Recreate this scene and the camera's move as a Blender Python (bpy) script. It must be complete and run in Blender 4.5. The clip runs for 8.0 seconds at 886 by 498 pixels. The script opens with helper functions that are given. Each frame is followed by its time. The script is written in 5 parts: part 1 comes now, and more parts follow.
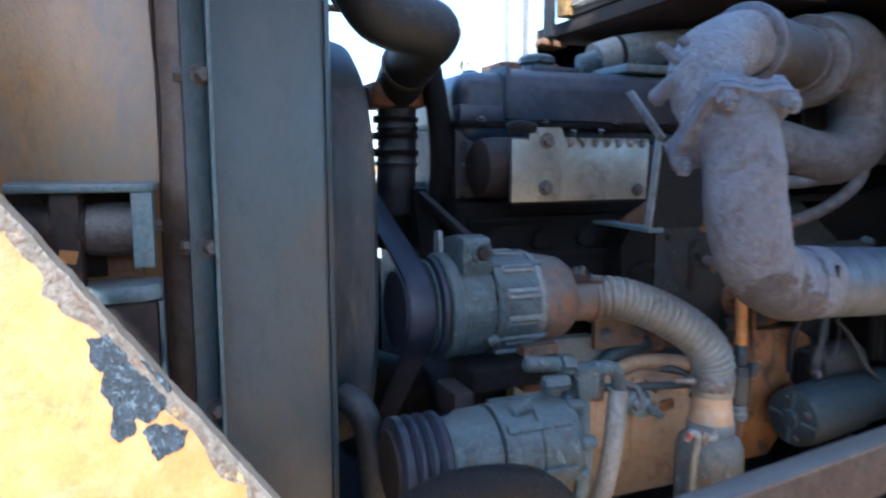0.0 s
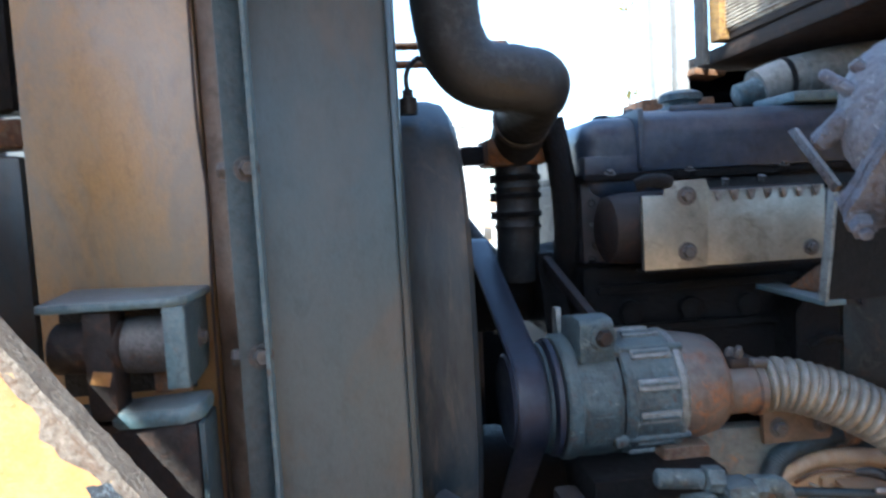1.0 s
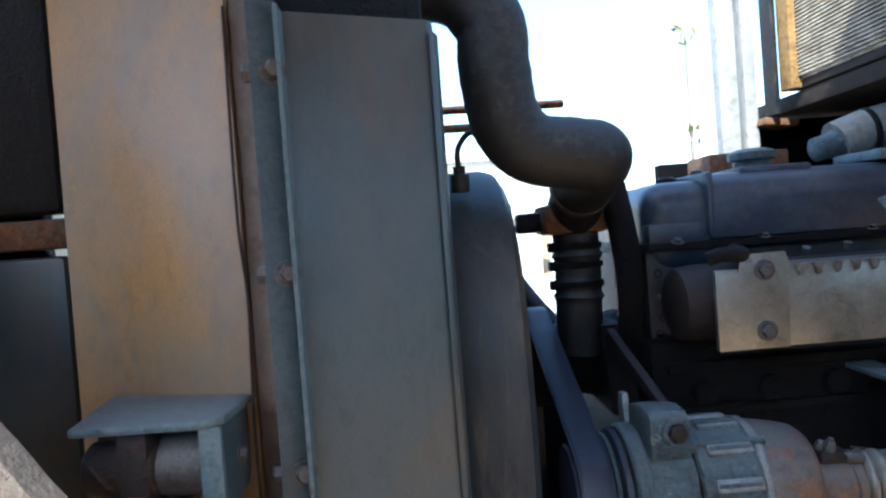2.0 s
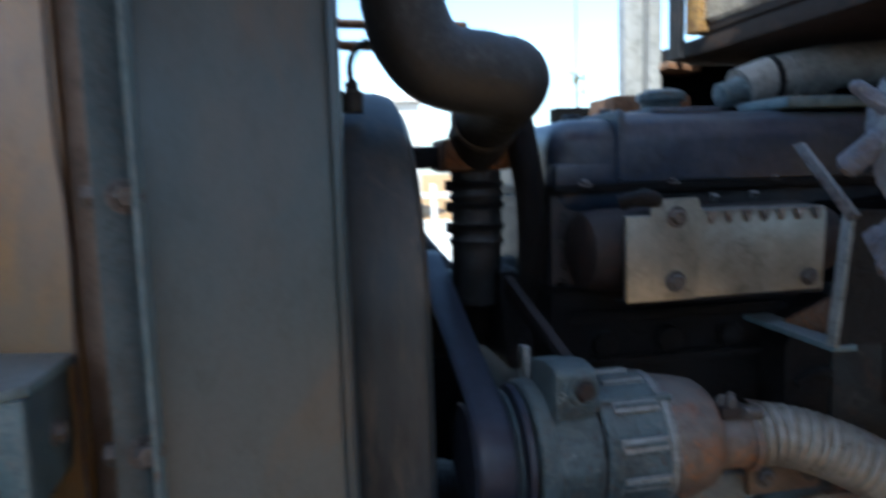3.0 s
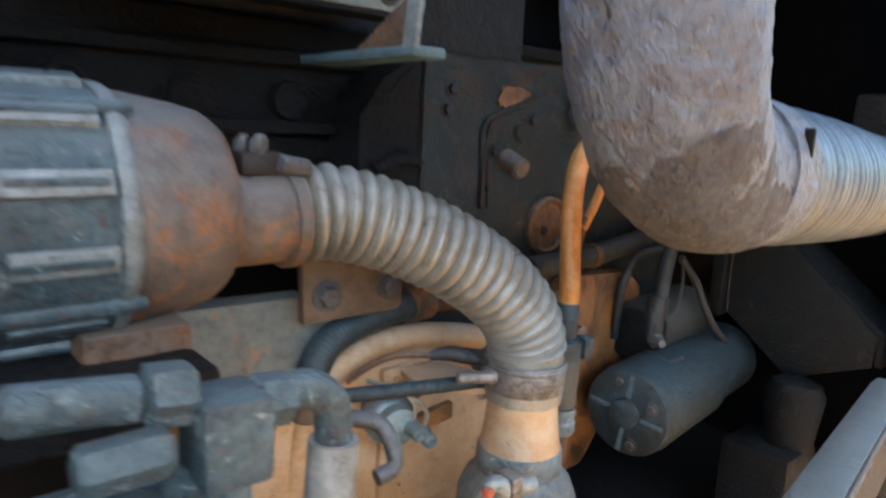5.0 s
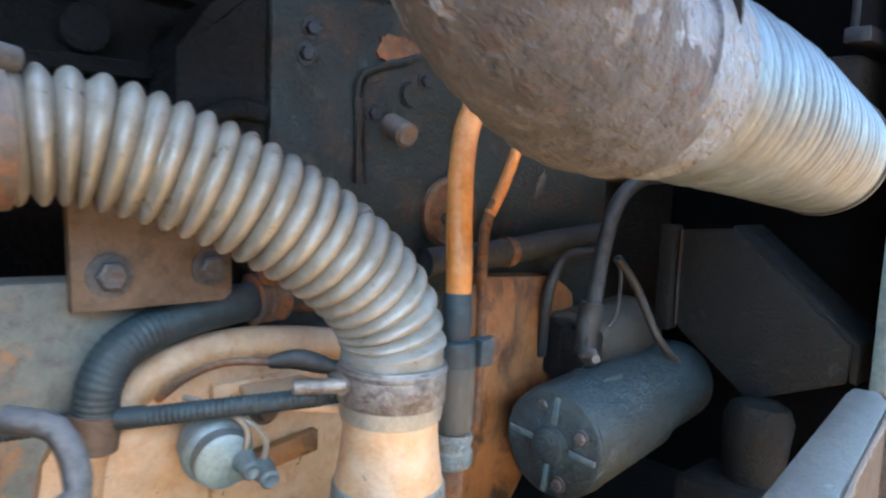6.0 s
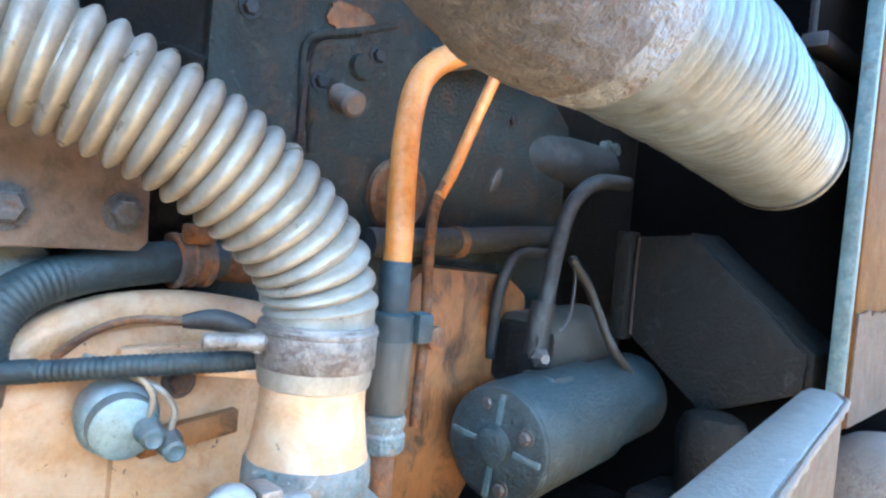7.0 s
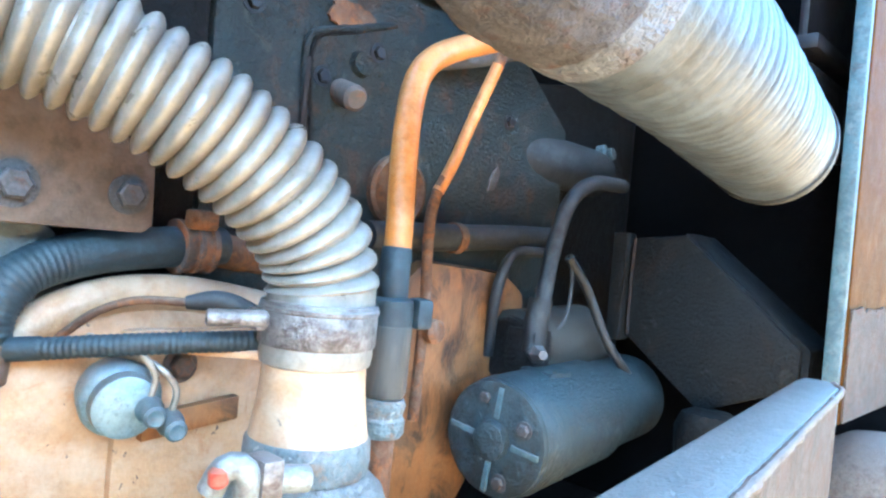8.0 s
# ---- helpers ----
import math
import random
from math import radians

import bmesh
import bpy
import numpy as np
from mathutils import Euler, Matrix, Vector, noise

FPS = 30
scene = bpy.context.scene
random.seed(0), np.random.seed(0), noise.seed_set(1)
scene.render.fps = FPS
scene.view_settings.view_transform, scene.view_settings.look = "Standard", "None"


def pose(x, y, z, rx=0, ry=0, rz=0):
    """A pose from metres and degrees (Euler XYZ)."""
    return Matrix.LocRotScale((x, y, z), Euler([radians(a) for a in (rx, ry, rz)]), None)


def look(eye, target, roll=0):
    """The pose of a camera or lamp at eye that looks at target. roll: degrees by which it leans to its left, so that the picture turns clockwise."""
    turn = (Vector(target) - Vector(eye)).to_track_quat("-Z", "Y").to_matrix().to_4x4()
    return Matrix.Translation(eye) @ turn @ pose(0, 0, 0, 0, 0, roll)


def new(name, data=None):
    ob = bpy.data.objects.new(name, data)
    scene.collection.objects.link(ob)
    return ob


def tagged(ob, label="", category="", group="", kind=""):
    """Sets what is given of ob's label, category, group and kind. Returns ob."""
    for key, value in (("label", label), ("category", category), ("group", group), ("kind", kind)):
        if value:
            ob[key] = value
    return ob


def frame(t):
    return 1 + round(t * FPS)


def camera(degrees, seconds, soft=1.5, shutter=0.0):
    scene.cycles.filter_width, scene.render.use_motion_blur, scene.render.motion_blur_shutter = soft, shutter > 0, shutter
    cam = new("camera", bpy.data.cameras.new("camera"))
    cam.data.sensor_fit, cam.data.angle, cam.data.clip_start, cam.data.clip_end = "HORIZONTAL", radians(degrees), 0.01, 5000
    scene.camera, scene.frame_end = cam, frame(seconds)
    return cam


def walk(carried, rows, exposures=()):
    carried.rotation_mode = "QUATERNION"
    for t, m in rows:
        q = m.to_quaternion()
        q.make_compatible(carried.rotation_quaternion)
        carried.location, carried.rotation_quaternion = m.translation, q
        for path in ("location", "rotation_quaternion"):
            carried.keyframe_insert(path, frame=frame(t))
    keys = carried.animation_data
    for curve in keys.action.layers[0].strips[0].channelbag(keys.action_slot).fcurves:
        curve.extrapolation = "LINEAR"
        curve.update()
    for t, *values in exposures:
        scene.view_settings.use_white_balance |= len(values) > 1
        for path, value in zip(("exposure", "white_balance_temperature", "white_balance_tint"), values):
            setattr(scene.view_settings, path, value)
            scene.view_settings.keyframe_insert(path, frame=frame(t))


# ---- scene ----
cam = camera(65.4, 8.0, 2.3, 0.4)
PATH = [
    (0, (-0.4906, -0.9551, 1.564), (0.2414, 0.8893, 1.315), -0.1),
    (0.5, (-0.4255, -0.8818, 1.581), (0.0514, 1.0496, 1.374), -1.2),
    (1, (-0.3606, -0.8657, 1.61), (-0.1361, 1.1161, 1.468), -3.3),
    (1.5, (-0.3525, -0.8529, 1.653), (-0.2729, 1.1445, 1.591), -3.2),
    (1.7, (-0.3471, -0.8389, 1.667), (-0.2921, 1.1601, 1.628), -4.2),
    (2.8, (-0.3519, -0.7429, 1.668), (-0.1387, 1.2431, 1.564), -2.9),
    (3, (-0.3528, -0.7093, 1.654), (0.0476, 1.2379, 1.435), -1.8),
    (3.5, (-0.2639, -0.6228, 1.665), (0.5731, 1.1462, 1.25), -0.9),
    (4, (-0.2273, -0.5726, 1.636), (0.9831, 0.944, 1.148), 0.6),
    (4.5, (-0.2085, -0.5086, 1.534), (1.0603, 0.9819, 1.122), 0.5),
    (4.7, (-0.1708, -0.4941, 1.481), (1.0969, 1.0035, 1.092), 1.9),
    (5.8, (0.0257, -0.4346, 1.348), (1.3811, 1.0144, 1.1), 3.1),
    (6, (0.0517, -0.4334, 1.339), (1.4132, 1.017, 1.132), 2.5),
    (6.5, (0.0867, -0.4222, 1.315), (1.5035, 0.9716, 1.085), 3.0),
    (7, (0.0869, -0.4289, 1.282), (1.517, 0.9675, 1.215), 5.2),
    (7.5, (0.0776, -0.4345, 1.256), (1.4949, 0.9768, 1.278), 6.2),
    (8, (0.0812, -0.434, 1.257), (1.5164, 0.959, 1.255), 5.3),
]
EXPOSURES = [(0, 2.4, 5000, 2), (0.5, 2.5, 5400, 2), (1.0, 2.5, 5450, 1), (1.5, 2.35, 5350, 1), (3.0, 1.5, 5400, 0), (3.5, 1.42, 5650, -1), (4.0, 2.05, 6050, -2), (4.5, 2.65, 6150, -2), (6, 3.55, 5450, -4), (7, 4.2, 4900, -8), (8, 4.52, 4720, -10)]
walk(cam, [(t, look(eye, target, roll)) for t, eye, target, roll in PATH], EXPOSURES)

# ---- world and sun ----
world = bpy.data.worlds.new("sky")
scene.world = world
world.use_nodes = True
wn, wl = world.node_tree.nodes, world.node_tree.links
sky = wn.new("ShaderNodeTexSky")
sky.sky_type = "NISHITA"
sky.sun_disc = False
SUN_AZ, SUN_EL = -25.0, 45.0          # sun stands towards -y and -x
sun_way = Vector((math.sin(radians(SUN_AZ)) * math.cos(radians(SUN_EL)), -math.cos(radians(SUN_AZ)) * math.cos(radians(SUN_EL)), math.sin(radians(SUN_EL))))
sky.sun_elevation = radians(SUN_EL)
sky.sun_rotation = math.atan2(sun_way.x, sun_way.y)
sky.dust_density = 1.2
wl.new(sky.outputs[0], wn["Background"].inputs[0])
wn["Background"].inputs[1].default_value = 0.15
sun = new("sun", bpy.data.lights.new("sun", "SUN"))
sun.data.energy, sun.data.angle, sun.data.color = 4.2, radians(0.53), (1.0, 0.91, 0.77)
sun.matrix_world = Matrix.Translation((0, -4, 6)) @ sun_way.to_track_quat("Z", "Y").to_matrix().to_4x4()


# ---- materials ----
def ramp(nt, fac, stops):
    r = nt.nodes.new("ShaderNodeValToRGB")
    e = r.color_ramp.elements
    e[0].position, e[0].color = stops[0][0], (*stops[0][1], 1)
    e[1].position, e[1].color = stops[-1][0], (*stops[-1][1], 1)
    for p, c in stops[1:-1]:
        x = e.new(p)
        x.color = (*c, 1)
    nt.links.new(fac, r.inputs[0])
    return r.outputs[0]


def mixc(nt, fac, a, b):
    m = nt.nodes.new("ShaderNodeMix")
    m.data_type = "RGBA"
    for sock, val in ((m.inputs[0], fac), (m.inputs[6], a), (m.inputs[7], b)):
        if isinstance(val, bpy.types.NodeSocket):
            nt.links.new(val, sock)
        elif isinstance(val, (int, float)):
            sock.default_value = val
        else:
            sock.default_value = (*val, 1)
    return m.outputs[2]


def noisetex(nt, vec, scale, detail=6, rough=0.6, dist=0.0):
    n = nt.nodes.new("ShaderNodeTexNoise")
    n.inputs["Scale"].default_value, n.inputs["Detail"].default_value = scale, detail
    n.inputs["Roughness"].default_value, n.inputs["Distortion"].default_value = rough, dist
    nt.links.new(vec, n.inputs["Vector"])
    return n.outputs[0]


def grimy(name, base, dust=(0.3, 0.28, 0.26), rust=None, dust_at=0.55, rust_at=0.62, rough=0.6, metal=0.0, bump=0.25, grain=260, blotch=14, stretch=(1, 1, 1), chips=None, top_dust=0.35, var=0.18, spec=0.3, grime=0.6, speck=0.55, depth=0.003):
    """Paint or metal with blotches, fine grain, dust that settles on what faces up, and rust or chipped paint with a shape of its own."""
    mat = bpy.data.materials.new(name)
    mat.use_nodes = True
    nt = mat.node_tree
    bsdf = nt.nodes["Principled BSDF"]
    tc = nt.nodes.new("ShaderNodeTexCoord")
    mp = nt.nodes.new("ShaderNodeMapping")
    mp.inputs["Scale"].default_value = stretch
    nt.links.new(tc.outputs["Object"], mp.inputs[0])
    vec = mp.outputs[0]
    big, fine = noisetex(nt, vec, blotch, 5, 0.62, 0.4), noisetex(nt, vec, grain, 4, 0.65)
    lo, hi = tuple(c * (1 - var) for c in base), tuple(min(1, c * (1 + var)) for c in base)
    col = ramp(nt, big, [(0.3, lo), (0.7, hi)])
    col = mixc(nt, ramp(nt, fine, [(0.35, (0, 0, 0)), (0.75, (0.5, 0.5, 0.5))]), col, tuple(c * 0.6 for c in base))
    if chips:
        cn = noisetex(nt, vec, chips[1], 7, 0.68, 0.6)
        col = mixc(nt, ramp(nt, cn, [(chips[2], (0, 0, 0)), (chips[2] + 0.012, (1, 1, 1))]), col, chips[0])
    if rust:
        rn = noisetex(nt, vec, blotch * 2.3, 8, 0.7, 0.8)
        col = mixc(nt, ramp(nt, rn, [(rust_at - 0.06, (0, 0, 0)), (rust_at + 0.06, (0.9, 0.9, 0.9))]), col, rust)
    dn = noisetex(nt, vec, blotch * 4.1, 6, 0.7)
    if grime:
        gm = nt.nodes.new("ShaderNodeMapping")
        gm.inputs["Scale"].default_value, gm.inputs["Location"].default_value = (1, 1, 0.5), (3.1, 1.7, 0.4)
        nt.links.new(tc.outputs["Object"], gm.inputs[0])
        gn = noisetex(nt, gm.outputs[0], max(3.0, blotch * 1.4), 8, 0.66, 0.5)
        col = mixc(nt, ramp(nt, gn, [(0.46, (0, 0, 0)), (0.72, (grime, grime, grime))]), col, tuple(c * 0.3 for c in base))
    if speck:
        sn = noisetex(nt, vec, max(45.0, blotch * 5), 6, 0.72, 0.2)
        col = mixc(nt, ramp(nt, sn, [(0.5, (0, 0, 0)), (0.64, (speck, speck, speck))]), col, tuple(c * 0.35 for c in base))
    geo = nt.nodes.new("ShaderNodeNewGeometry")
    sep = nt.nodes.new("ShaderNodeSeparateXYZ")
    nt.links.new(geo.outputs["Normal"], sep.inputs[0])
    up = nt.nodes.new("ShaderNodeMath")
    up.operation = "MULTIPLY_ADD"
    nt.links.new(sep.outputs[2], up.inputs[0])
    up.inputs[1].default_value = top_dust
    nt.links.new(dn, up.inputs[2])
    col = mixc(nt, ramp(nt, up.outputs[0], [(dust_at - 0.1, (0, 0, 0)), (dust_at + 0.25, (0.75, 0.75, 0.75))]), col, dust)
    nt.links.new(col, bsdf.inputs["Base Color"])
    rr = nt.nodes.new("ShaderNodeMapRange")
    nt.links.new(dn, rr.inputs[0])
    rr.inputs[3].default_value, rr.inputs[4].default_value = rough - 0.22, min(1, rough + 0.3)
    nt.links.new(rr.outputs[0], bsdf.inputs["Roughness"])
    bsdf.inputs["Metallic"].default_value = metal
    bsdf.inputs["Specular IOR Level"].default_value = spec
    if bump:
        b = nt.nodes.new("ShaderNodeBump")
        b.inputs["Strength"].default_value, b.inputs["Distance"].default_value = bump, depth
        add = nt.nodes.new("ShaderNodeMath")
        add.operation = "ADD"
        nt.links.new(fine, add.inputs[0]), nt.links.new(dn, add.inputs[1])
        nt.links.new(add.outputs[0], b.inputs["Height"])
        nt.links.new(b.outputs[0], bsdf.inputs["Normal"])
    return mat


M_YELLOW = grimy("sun_bleached_yellow_paint", (0.315, 0.158, 0.052), (0.31, 0.205, 0.125), rust=(0.23, 0.085, 0.026), rust_at=0.63, rough=0.6, bump=0.4, blotch=9, top_dust=0.1, var=0.22, chips=((0.2, 0.12, 0.07), 75, 0.69), speck=0.2, grime=0.2)
M_CHIP = grimy("bare_steel_under_paint", (0.022, 0.032, 0.047), (0.07, 0.08, 0.10), rust=(0.035, 0.026, 0.03), rough=0.5, bump=1.0, blotch=70, grain=300, top_dust=0.1, var=0.5, chips=((0.10, 0.13, 0.165), 150, 0.56))
M_EDGE = grimy("worn_plate_edge", (0.15, 0.125, 0.108), (0.2, 0.172, 0.148), rust=(0.09, 0.055, 0.038), rust_at=0.53, rough=0.7, bump=0.8, blotch=45, chips=((0.34, 0.235, 0.105), 50, 0.62), var=0.4)
M_ORANGE = grimy("dusty_orange_sheet", (0.25, 0.142, 0.05), (0.19, 0.155, 0.115), rust=(0.17, 0.128, 0.09), rust_at=0.55, rough=0.36, bump=0.1, blotch=2.0, stretch=(1.3, 1.3, 0.8), top_dust=0.05, spec=0.55, grime=0.45, speck=0.25)
M_GREY = grimy("teal_grey_painted_sheet", (0.046, 0.065, 0.072), (0.068, 0.07, 0.07), rust=(0.066, 0.062, 0.055), rust_at=0.56, rough=0.36, bump=0.1, blotch=2.6, stretch=(1.3, 1.3, 0.7), top_dust=0.2, spec=0.55, speck=0.3)
M_TEAL = grimy("faded_teal_paint", (0.06375, 0.1105, 0.1318), (0.1615, 0.1827, 0.1913), rust=(0.06, 0.045, 0.038), rust_at=0.64, rough=0.45, bump=0.3, blotch=30, top_dust=0.35, spec=0.5)
M_TEALDARK = grimy("dark_teal_paint", (0.03, 0.053, 0.064), (0.07, 0.08, 0.084), rust=(0.05, 0.04, 0.035), rust_at=0.62, rough=0.42, bump=0.25, blotch=26, top_dust=0.25, spec=0.5)
M_SHROUD = grimy("dark_grey_shroud_paint", (0.026, 0.037, 0.044), (0.085, 0.08, 0.07), rust=(0.105, 0.088, 0.066), rust_at=0.58, rough=0.48, bump=0.15, blotch=5, stretch=(2, 2, 0.35), top_dust=0.15, spec=0.45)
M_RUBBER = grimy("dusty_black_rubber", (0.0095, 0.0115, 0.014), (0.062, 0.067, 0.072), rough=0.55, bump=0.3, blotch=18, top_dust=0.35, spec=0.45)
M_BELT = grimy("worn_belt_rubber", (0.015, 0.0185, 0.033), (0.04, 0.044, 0.065), rough=0.45, bump=0.15, blotch=20, top_dust=0.1, spec=0.45)
M_ENGINE = grimy("dark_blue_grey_engine_paint", (0.012, 0.0135, 0.0185), (0.045, 0.043, 0.045), rust=(0.034, 0.021, 0.021), rust_at=0.58, rough=0.42, bump=0.3, blotch=12, top_dust=0.25)
M_COVER = grimy("valve_cover_paint", (0.022, 0.036, 0.066), (0.075, 0.085, 0.10), rust=(0.035, 0.045, 0.062), rust_at=0.55, rough=0.36, bump=0.15, blotch=8, top_dust=0.25, spec=0.5)
# oily grime, with the base taken near black for deep-bay shade
M_OIL = grimy("oily_shaded_black_iron", (0.0034, 0.0032, 0.0037), (0.0095, 0.009, 0.0095), rust=(0.012, 0.007, 0.006), rust_at=0.6, rough=0.45, bump=0.9, depth=0.006, blotch=24, top_dust=0.25, spec=0.25, chips=((0.035, 0.034, 0.036), 85, 0.665))
# near-black plate colour that paints the deep bay's shade
M_VOID = grimy("shade_black_plate", (0.0025, 0.0025, 0.003), (0.006, 0.006, 0.0065), rough=0.85, bump=0.3, blotch=9, top_dust=0.2, spec=0.04, grime=0)
M_GREEN = grimy("grimy_green_grey_plate", (0.0095, 0.0185, 0.0215), (0.03, 0.035, 0.035), rust=(0.055, 0.024, 0.01), rust_at=0.58, rough=0.42, bump=0.8, depth=0.005, blotch=11, top_dust=0.25, spec=0.4, chips=((0.04, 0.046, 0.043), 40, 0.6), var=0.45, grime=0.8)
M_STEEL = grimy("dull_heat_shield_steel", (0.33, 0.325, 0.29), (0.24, 0.23, 0.2), rust=(0.14, 0.13, 0.11), rust_at=0.6, rough=0.38, metal=0.75, bump=0.15, blotch=9, var=0.2, grime=0.5, speck=0.35)
M_ALU = grimy("oxidised_cast_aluminium", (0.06, 0.094, 0.108), (0.155, 0.195, 0.205), rust=(0.085, 0.058, 0.042), rust_at=0.58, rough=0.4, metal=0.25, bump=0.8, depth=0.006, blotch=26, spec=0.55, var=0.55, grime=0.9, chips=((0.25, 0.295, 0.3), 70, 0.61))
M_RIB = grimy("pale_scuffed_aluminium", (0.2, 0.225, 0.225), (0.29, 0.295, 0.29), rust=(0.1, 0.094, 0.088), rust_at=0.57, rough=0.38, metal=0.3, bump=0.5, blotch=45, spec=0.55, var=0.45)
M_TAN = grimy("rust_stained_cover", (0.095, 0.072, 0.06), (0.15, 0.145, 0.14), rust=(0.24, 0.088, 0.026), rust_at=0.53, rough=0.5, bump=0.4, blotch=16, spec=0.45, var=0.35)
M_CAST = grimy("heat_greyed_cast_pipe", (0.128, 0.144, 0.189), (0.215, 0.232, 0.272), rust=(0.088, 0.07, 0.072), rust_at=0.57, rough=0.5, spec=0.5, bump=1.0, depth=0.010, blotch=11, grain=120, top_dust=0.2, var=0.3, grime=0.35, speck=0.55, chips=((0.23, 0.245, 0.275), 95, 0.645))
# flaky scale; base also lifted to paint the stronger light up there
M_FLAKE = grimy("lit_flaky_casting", (0.245, 0.255, 0.29), (0.4, 0.41, 0.44), rust=(0.17, 0.15, 0.15), rust_at=0.61, rough=0.4, spec=0.6, bump=1.0, depth=0.02, blotch=22, grain=110, top_dust=0.25, var=0.35, grime=0.3, speck=0.45, chips=((0.55, 0.56, 0.59), 80, 0.6))
M_CORRODE = grimy("corroded_teal_casting", (0.125, 0.17, 0.19), (0.28, 0.3, 0.3), rust=(0.2, 0.135, 0.085), rust_at=0.58, rough=0.5, bump=1.0, depth=0.006, blotch=24, spec=0.5, var=0.4, chips=((0.4, 0.42, 0.42), 70, 0.6))
M_DUCT = grimy("galvanised_flexible_duct", (0.056, 0.074, 0.102), (0.07, 0.088, 0.112), rust=(0.03, 0.036, 0.045), rust_at=0.55, rough=0.46, metal=0.15, bump=0.4, blotch=14, grain=120, top_dust=0.1, spec=0.6, var=0.35, speck=0.6, grime=0.7)
M_BELLOWS = grimy("dusty_grey_bellows_rubber", (0.185, 0.163, 0.13), (0.285, 0.275, 0.245), rust=(0.125, 0.112, 0.1), rust_at=0.6, rough=0.31, bump=0.2, blotch=20, top_dust=0.25, spec=1.0, speck=0.35)
M_GREYHOSE = grimy("dusty_grey_pipe_rubber", (0.19, 0.19, 0.178), (0.34, 0.33, 0.305), rust=(0.14, 0.125, 0.11), rust_at=0.6, rough=0.5, bump=0.25, blotch=20, top_dust=0.3, spec=0.4)
M_PIPE = grimy("orange_painted_pipe", (0.50, 0.185, 0.032), (0.5, 0.3, 0.13), rough=0.4, bump=0.15, blotch=24, top_dust=0.2, var=0.15, spec=0.5, chips=((0.14, 0.07, 0.04), 90, 0.67), speck=0.3)
M_HOUSING = grimy("peach_painted_housing", (0.43, 0.262, 0.135), (0.46, 0.37, 0.275), rust=(0.29, 0.125, 0.04), rust_at=0.6, rough=0.45, bump=0.3, blotch=9, chips=((0.06, 0.04, 0.03), 110, 0.655), top_dust=0.25, spec=0.5, var=0.2, grime=0.35, speck=0.25)
M_CLAMP = grimy("tarnished_band_clamp", (0.2, 0.19, 0.185), (0.34, 0.32, 0.3), rust=(0.075, 0.06, 0.055), rust_at=0.54, rough=0.4, metal=0.6, bump=0.5, blotch=30, var=0.4, chips=((0.55, 0.54, 0.53), 70, 0.64))
M_BOLT = grimy("greasy_bolt_steel", (0.08, 0.077, 0.078), (0.17, 0.16, 0.155), rust=(0.09, 0.045, 0.025), rust_at=0.62, rough=0.5, metal=0.4, bump=0.3, blotch=60)
M_RUSTY = grimy("rusted_iron", (0.11, 0.055, 0.03), (0.17, 0.14, 0.11), rust=(0.21, 0.08, 0.022), rust_at=0.55, rough=0.8, bump=0.5, blotch=25)
M_MOTOR = grimy("blue_grey_motor_paint", (0.02, 0.037, 0.046), (0.048, 0.068, 0.076), rust=(0.009, 0.011, 0.012), rust_at=0.54, rough=0.4, bump=0.7, depth=0.005, blotch=20, top_dust=0.32, spec=0.45, chips=((0.1, 0.122, 0.128), 80, 0.62))
M_SENSOR = grimy("zinc_plated_switch", (0.19, 0.27, 0.30), (0.3, 0.33, 0.34), rough=0.42, metal=0.4, bump=0.2, blotch=40, rust=(0.14, 0.15, 0.15), rust_at=0.62, spec=0.5)
M_MESH = grimy("dirty_condenser_fins", (0.44, 0.385, 0.31), (0.5, 0.45, 0.38), rust=(0.2, 0.155, 0.11), rust_at=0.57, rough=0.7, bump=0.6, blotch=16, var=0.4, speck=0.7)
M_WHITE = grimy("chalky_white_paint", (0.5, 0.49, 0.48), (0.42, 0.41, 0.39), rough=0.6, bump=0.1, blotch=8, speck=0.1)
M_GROUND = grimy("orange_packed_dirt", (0.40, 0.2, 0.062), (0.38, 0.23, 0.105), rough=0.95, bump=0.5, blotch=0.6, grain=30, grime=0.2, speck=0.2)
M_YARD = grimy("pale_concrete_yard", (0.55, 0.52, 0.48), (0.6, 0.57, 0.52), rough=0.9, bump=0.2, blotch=0.5, grain=40, speck=0.1)
M_SOOT = grimy("sooty_brown_iron", (0.016, 0.012, 0.012), (0.036, 0.031, 0.03), rust=(0.045, 0.02, 0.012), rust_at=0.57, rough=0.6, bump=0.5, blotch=30)
M_POST = grimy("grey_white_post_paint", (0.31, 0.31, 0.315), (0.25, 0.24, 0.225), rough=0.6, bump=0.1, blotch=8)
M_PLATE = grimy("brown_grey_dusty_plate", (0.105, 0.07, 0.048), (0.14, 0.115, 0.095), rust=(0.065, 0.036, 0.022), rust_at=0.58, rough=0.5, bump=0.25, blotch=14, spec=0.4)
M_RED = grimy("faded_red_plastic", (0.35, 0.04, 0.02), (0.3, 0.15, 0.1), rough=0.5, bump=0.1, blotch=40)
# grimy steel, darkened further for the shaded corner behind the starter
M_OILSH = grimy("grimy_shaded_shield_steel", (0.0046, 0.0056, 0.0064), (0.0125, 0.014, 0.0145), rust=(0.015, 0.009, 0.006), rust_at=0.62, rough=0.55, bump=0.7, depth=0.006, blotch=9, spec=0.18, chips=((0.022, 0.024, 0.024), 45, 0.61))
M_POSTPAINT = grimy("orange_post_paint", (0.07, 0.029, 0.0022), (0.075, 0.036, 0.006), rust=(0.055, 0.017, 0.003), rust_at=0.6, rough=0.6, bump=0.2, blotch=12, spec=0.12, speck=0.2)
